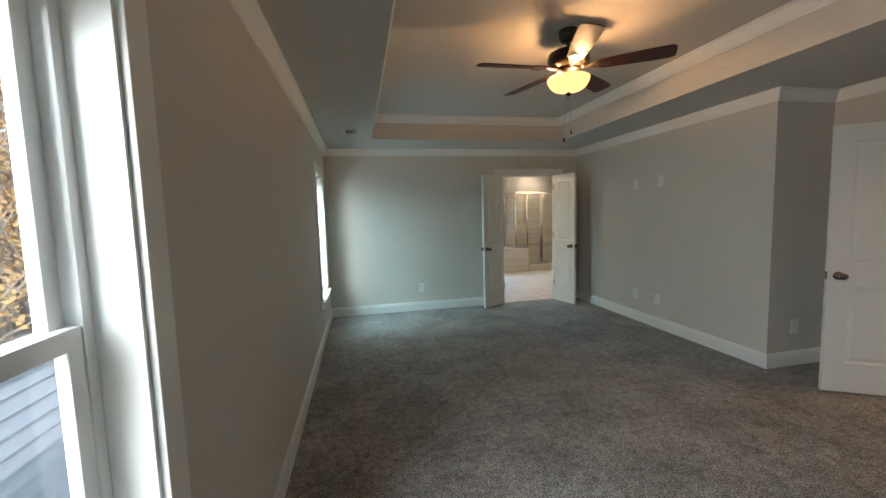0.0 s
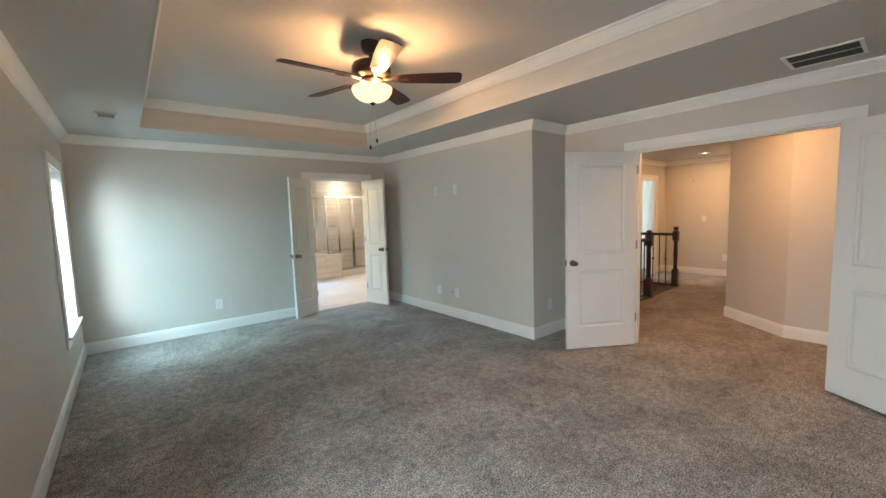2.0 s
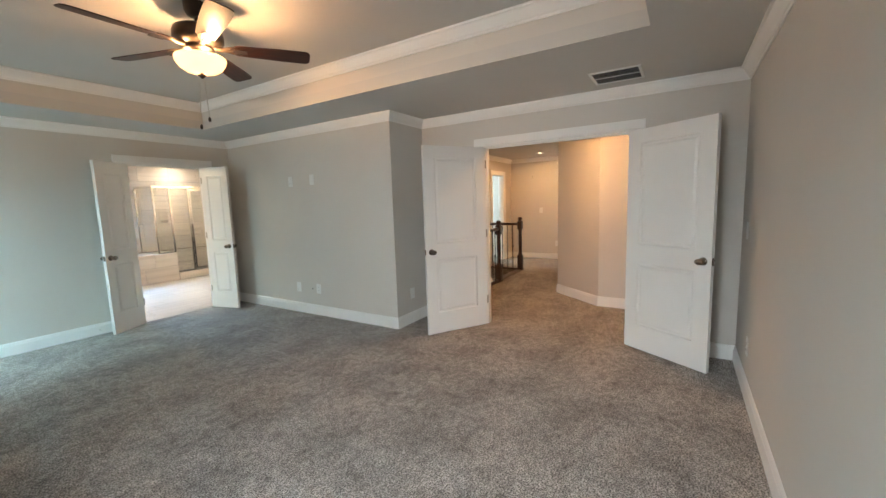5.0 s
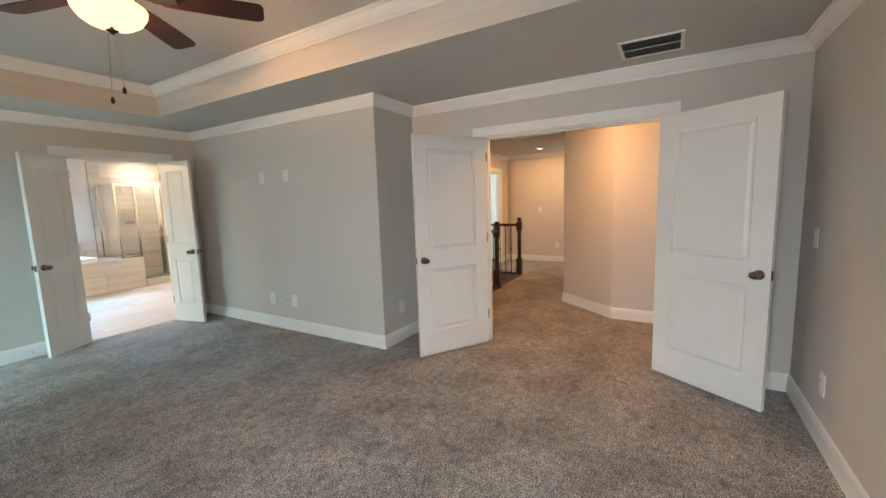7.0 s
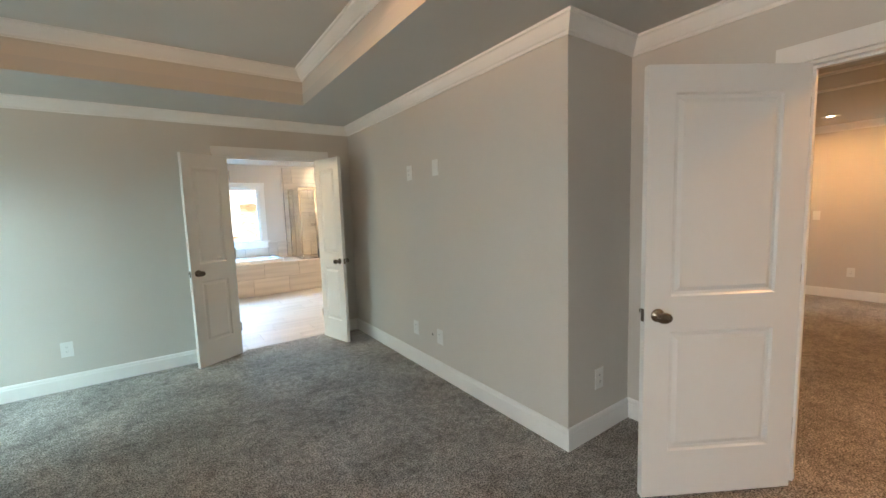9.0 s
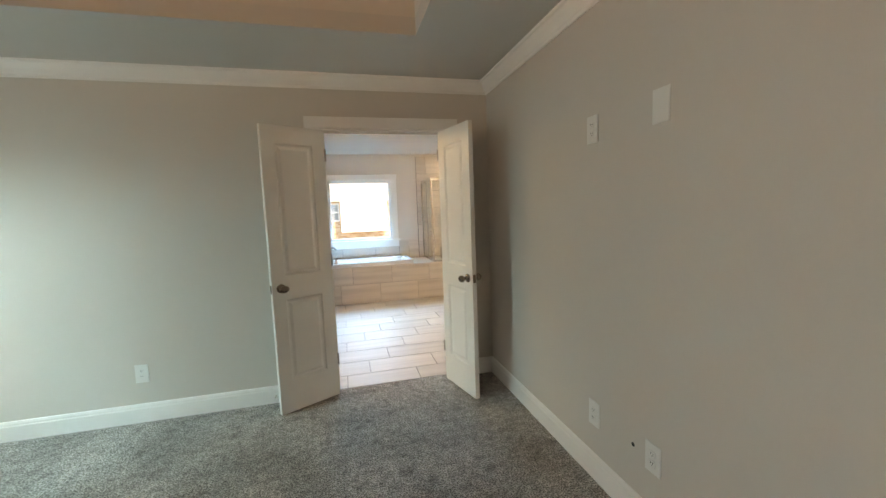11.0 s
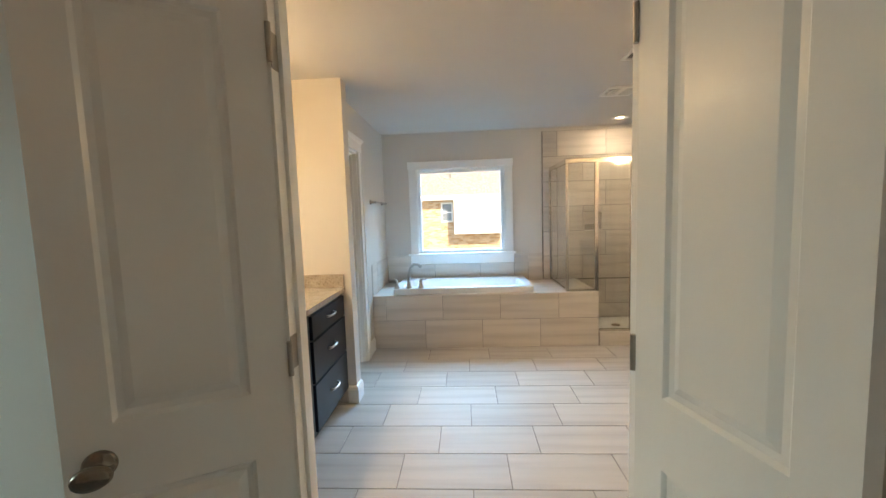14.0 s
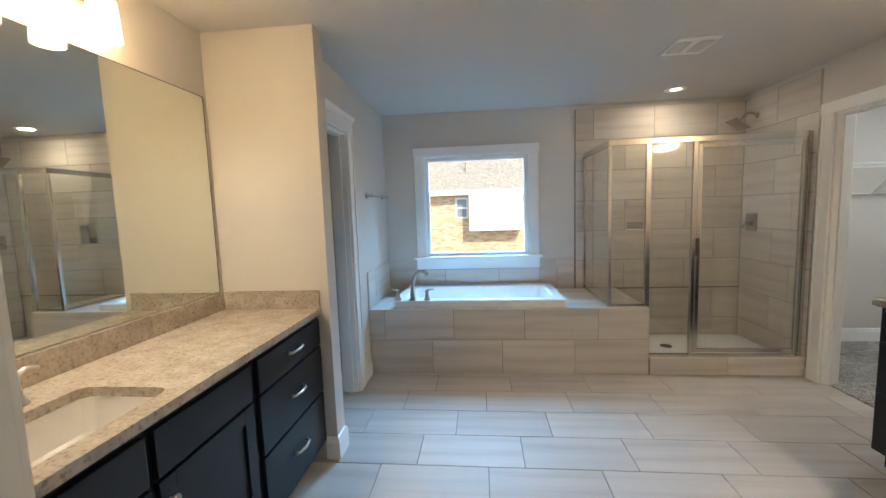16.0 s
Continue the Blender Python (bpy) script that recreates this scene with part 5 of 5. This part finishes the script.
def tree(x, y, height, seed, label):
    rnd = random.Random(seed)
    t = thing("tree", label, "tree", (x, y, -3.1), rnd.uniform(0, 360), "trees behind the house")
    bm = bmesh.new()
    r = height * 0.014
    lean = rnd.uniform(-0.03, 0.03)
    pts = [(lean * height * f + rnd.uniform(-0.06, 0.06), rnd.uniform(-0.06, 0.06), height * f) for f in (0, 0.1, 0.25, 0.4, 0.6, 0.8, 1.0)]
    tube(bm, pts, [r * 1.5, r * 1.1, r, r * 0.85, r * 0.6, r * 0.35, r * 0.08], 9)
    tips = []
    for k in range(20):
        f = rnd.uniform(0.08, 0.95)
        a = rnd.uniform(0, 2 * math.pi)
        ln = height * 0.24 * (1.15 - f) + 0.5
        p0 = Vector((lean * height * f, 0, height * f))
        p1 = p0 + Vector((math.cos(a), math.sin(a), 0.5)) * ln * 0.55
        p2 = p0 + Vector((math.cos(a), math.sin(a), 0.9)) * ln
        tube(bm, [p0, p1, p2], [r * 0.3, r * 0.18, r * 0.05], 5)
        tips += [p1, p2, (p1 + p2) / 2]
    part("trunk", bm, M_BARK, t)
    lv = bmesh.new()
    for p in tips:
        for _ in range(rnd.randint(30, 42)):
            c = p + Vector([rnd.gauss(0, 0.45) for _ in range(3)])
            u = Vector([rnd.uniform(-1, 1) for _ in range(3)]).normalized() * rnd.uniform(0.045, 0.085)
            v = u.orthogonal().normalized() * rnd.uniform(0.03, 0.055)
            lv.faces.new([lv.verts.new(q) for q in (c - u, c + v, c + u, c - v)])
    me = bpy.data.meshes.new("crown")
    lv.to_mesh(me)
    lv.free()
    me.materials.append(M_LEAF)
    o = new("crown", me)
    o.parent = t
    tagged(o, "thin golden autumn leaves")


rnd = random.Random(5)
for i in range(56):
    tree(-7.5 - rnd.uniform(0, 14), -4 + i * 0.5 + rnd.uniform(-0.6, 0.6), rnd.uniform(10, 15), 100 + i, "tall bare-limbed tree with golden autumn leaves")
for i in range(9):
    tree(-9 + i * 1.1 + rnd.uniform(-0.4, 0.4), 27 + rnd.uniform(-7, 3) if i < 6 else 30, rnd.uniform(10, 15), 300 + i, "tall bare-limbed tree with golden autumn leaves")
for i in range(6):
    tree(-15 + i * 1.3 + rnd.uniform(-0.4, 0.4), 22 + rnd.uniform(-2, 5), rnd.uniform(10, 15), 400 + i, "tall bare-limbed tree with golden autumn leaves")


# ---- tile pieces ----
TILE_MESH = {}


def tile_piece(parent, mat, centre, u, v, normal, name="tile"):
    """One tile: u long, v wide, with eased edges, its face towards normal. Equal tiles share a mesh."""
    key = (round(u, 3), round(v, 3), mat.name)
    if key not in TILE_MESH:
        bm = bmesh.new()
        e, h = 0.0015, 0.008
        lo = [bm.verts.new((sx * u / 2, sy * v / 2, -h)) for sx, sy in ((-1, -1), (1, -1), (1, 1), (-1, 1))]
        mi = [bm.verts.new((sx * u / 2, sy * v / 2, -e)) for sx, sy in ((-1, -1), (1, -1), (1, 1), (-1, 1))]
        hi = [bm.verts.new((sx * (u / 2 - e), sy * (v / 2 - e), 0)) for sx, sy in ((-1, -1), (1, -1), (1, 1), (-1, 1))]
        bm.faces.new(hi)
        for a, b in ((lo, mi), (mi, hi)):
            for k in range(4):
                bm.faces.new((a[k], a[(k + 1) % 4], b[(k + 1) % 4], b[k]))
        me = bpy.data.meshes.new(name)
        bm.to_mesh(me)
        bm.free()
        me.materials.append(mat)
        TILE_MESH[key] = me
    o = new(name, TILE_MESH[key])
    o.parent = parent
    turn = {"z": (0, 0, 0), "-y": (90, 0, 0), "x": (90, 0, 90), "-x": (90, 0, -90)}[normal]
    o.matrix_basis = pose(*centre, *turn)
    return o


def tile_field(parent, mat, normal, fixed, a0, a1, b0, b1, offset, pitch=0.61, row=0.305, grout=0.005, b_start=None, holes=()):
    """Courses of tiles on a plane: a runs along the tiles, b across the courses; offset(row) gives a joint's place."""
    j0 = math.floor((b0 - b_start) / row + 1e-6)
    j = j0
    while b_start + j * row < b1 - 0.004:
        lo, hi = max(b0, b_start + j * row), min(b1, b_start + (j + 1) * row)
        off = offset(j)
        k = math.floor((a0 - off) / pitch)
        while off + k * pitch < a1 - 0.004:
            p, q = max(a0, off + k * pitch), min(a1, off + (k + 1) * pitch)
            spans = [(p, q)]
            for h0, h1, g0, g1 in holes:
                if lo < g1 - 0.01 and hi > g0 + 0.01:
                    spans = [s for a, b in spans for s in ((a, min(b, h0)), (max(a, h1), b)) if s[1] - s[0] > 0.012]
            for p, q in spans:
                u, v = q - p - grout, hi - lo - grout
                if u > 0.008 and v > 0.008:
                    a, b = (p + q) / 2, (lo + hi) / 2
                    c = {"z": (a, b, fixed), "-y": (a, fixed, b), "x": (fixed, a, b), "-x": (fixed, a, b)}[normal]
                    tile_piece(parent, mat, c, u, v, normal)
            k += 1
        j += 1


floor_bath = bpy.data.objects["floor_bath"]
tile_field(floor_bath, M_TILE, "z", 0.0, BX0 + 0.002, BX1 + 0.05, BY0 - 0.05, DY + 0.008, lambda j: 2.43 + 0.2033 * j, b_start=7.76)
# tub front, deck top and splash
tile_field(deck, M_WTILE, "-y", DY, WX, DX, 0.0, DZ - 0.004, lambda j: 2.378 if j == 0 else 1.960, b_start=0.0)
tile_field(deck, M_WTILE, "z", DZ, WX, 2.05, DY, BY1 - 0.011, lambda j: 1.50, b_start=DY)
tile_field(deck, M_WTILE, "z", DZ, 3.53, DX, DY, BY1 - 0.011, lambda j: 3.53, b_start=DY)
tile_field(deck, M_WTILE, "z", DZ, 2.05, 3.53, DY, DY + 0.085, lambda j: 2.34, b_start=DY)
splash = thing("tub_splash", "single course of streaked beige tile above the tub", "tile backsplash")
part("bed", B(WX, 3.795, BY1 - 0.006, BY1, DZ, 0.80), M_GROUT, splash)
tile_field(splash, M_WTILE, "-y", BY1 - 0.011, WX + 0.012, 2.135, DZ, 0.915, lambda j: 1.82, b_start=DZ, row=0.34)
tile_field(splash, M_WTILE, "-y", BY1 - 0.011, 2.135, 3.435, DZ, 0.802, lambda j: 2.434 - 0.57, pitch=0.572, b_start=DZ, row=0.34)
tile_field(splash, M_WTILE, "-y", BY1 - 0.011, 3.435, 3.795, DZ, 0.915, lambda j: 3.61, b_start=DZ, row=0.34)
tile_field(splash, M_WTILE, "x", WX + 0.011, DY, BY1 - 0.011, DZ, 0.915, lambda j: DY + 0.24, b_start=DZ, row=0.34)
part("edge_trim", B(WX, WX + 0.012, DY - 0.006, DY, DZ, 0.915), M_CHROME, splash)
# shower walls
shower_tile = thing("shower_wall_tile", "streaked beige porcelain tile lining the shower", "shower tile")
NICHE = (4.30, 4.515, 1.166, 1.405)
ZTOP = 2.395
bed = wall_boxes("x", 3.795, BX1, BY1 - 0.008, BY1 - 0.001, 0.08, ZTOP, [NICHE])
box(bed, BX1 - 0.008, BX1 - 0.001, 9.0, BY1, 0.08, ZTOP)
part("bed", bed, M_GROUT, shower_tile)
tile_field(shower_tile, M_WTILE, "-y", BY1 - 0.011, 3.80, BX1 - 0.011, DZ, ZTOP, lambda j: 3.975 if j % 2 else 3.70, pitch=0.585, b_start=ZTOP - 0.305 * 8, holes=[NICHE])
tile_field(shower_tile, M_WTILE, "-y", BY1 - 0.011, DX, BX1 - 0.011, 0.08, DZ, lambda j: 3.975 if j % 2 else 3.70, pitch=0.585, b_start=ZTOP - 0.305 * 8)
tile_field(shower_tile, M_WTILE, "-x", BX1 - 0.011, 9.0, BY1 - 0.011, 0.08, ZTOP, lambda j: 9.43 if j % 2 else 9.22, b_start=ZTOP - 0.305 * 8)
part("edge_trim", B(BX1 - 0.013, BX1 - 0.001, 8.992, 9.0, 0.08, ZTOP), M_CHROME, shower_tile)
part("edge_trim", B(3.788, 3.795, BY1 - 0.013, BY1 - 0.001, DZ, ZTOP), M_CHROME, shower_tile)
tile_piece(shower_tile, M_WTILE, ((NICHE[0] + NICHE[1]) / 2, BY1 - 0.011, (NICHE[3] + 1.48) / 2), NICHE[1] - NICHE[0] - 0.005, 1.48 - NICHE[3] - 0.005, "-y")
n0, n1, nz0, nz1 = NICHE
niche = box(bmesh.new(), n0 - 0.01, n1 + 0.01, BY1 + 0.085, BY1 + 0.10, nz0 - 0.01, nz1 + 0.01)
for q in ((n0, n0 + 0.008, nz0, nz1), (n1 - 0.008, n1, nz0, nz1), (n0 + 0.008, n1 - 0.008, nz0, nz0 + 0.008), (n0 + 0.008, n1 - 0.008, nz1 - 0.008, nz1)):
    box(niche, q[0], q[1], BY1 - 0.012, BY1 + 0.085, q[2], q[3])
nb2 = part("niche", niche, M_WTILE, shower_tile, "recessed tiled shower niche")
bm = bmesh.new()
for i in range(8):
    for j in range(3):
        box(bm, n0 + 0.012 + i * 0.024, n0 + 0.032 + i * 0.024, BY1 + 0.081, BY1 + 0.085, nz0 + 0.012 + j * 0.024, nz0 + 0.032 + j * 0.024)
# mosaic chips whose dark tone includes the recess's shade
part("mosaic", bm, M_SHADED_MOSAIC, nb2)
tile_field(curb, M_WTILE, "-y", DY, DX, BX1 - 0.002, 0.0, 0.142, lambda j: 4.82 - 0.61, b_start=0.0)
tile_field(curb, M_WTILE, "z", 0.1445, DX, BX1 - 0.002, DY, DY + 0.092, lambda j: 4.82 - 0.61, b_start=DY)
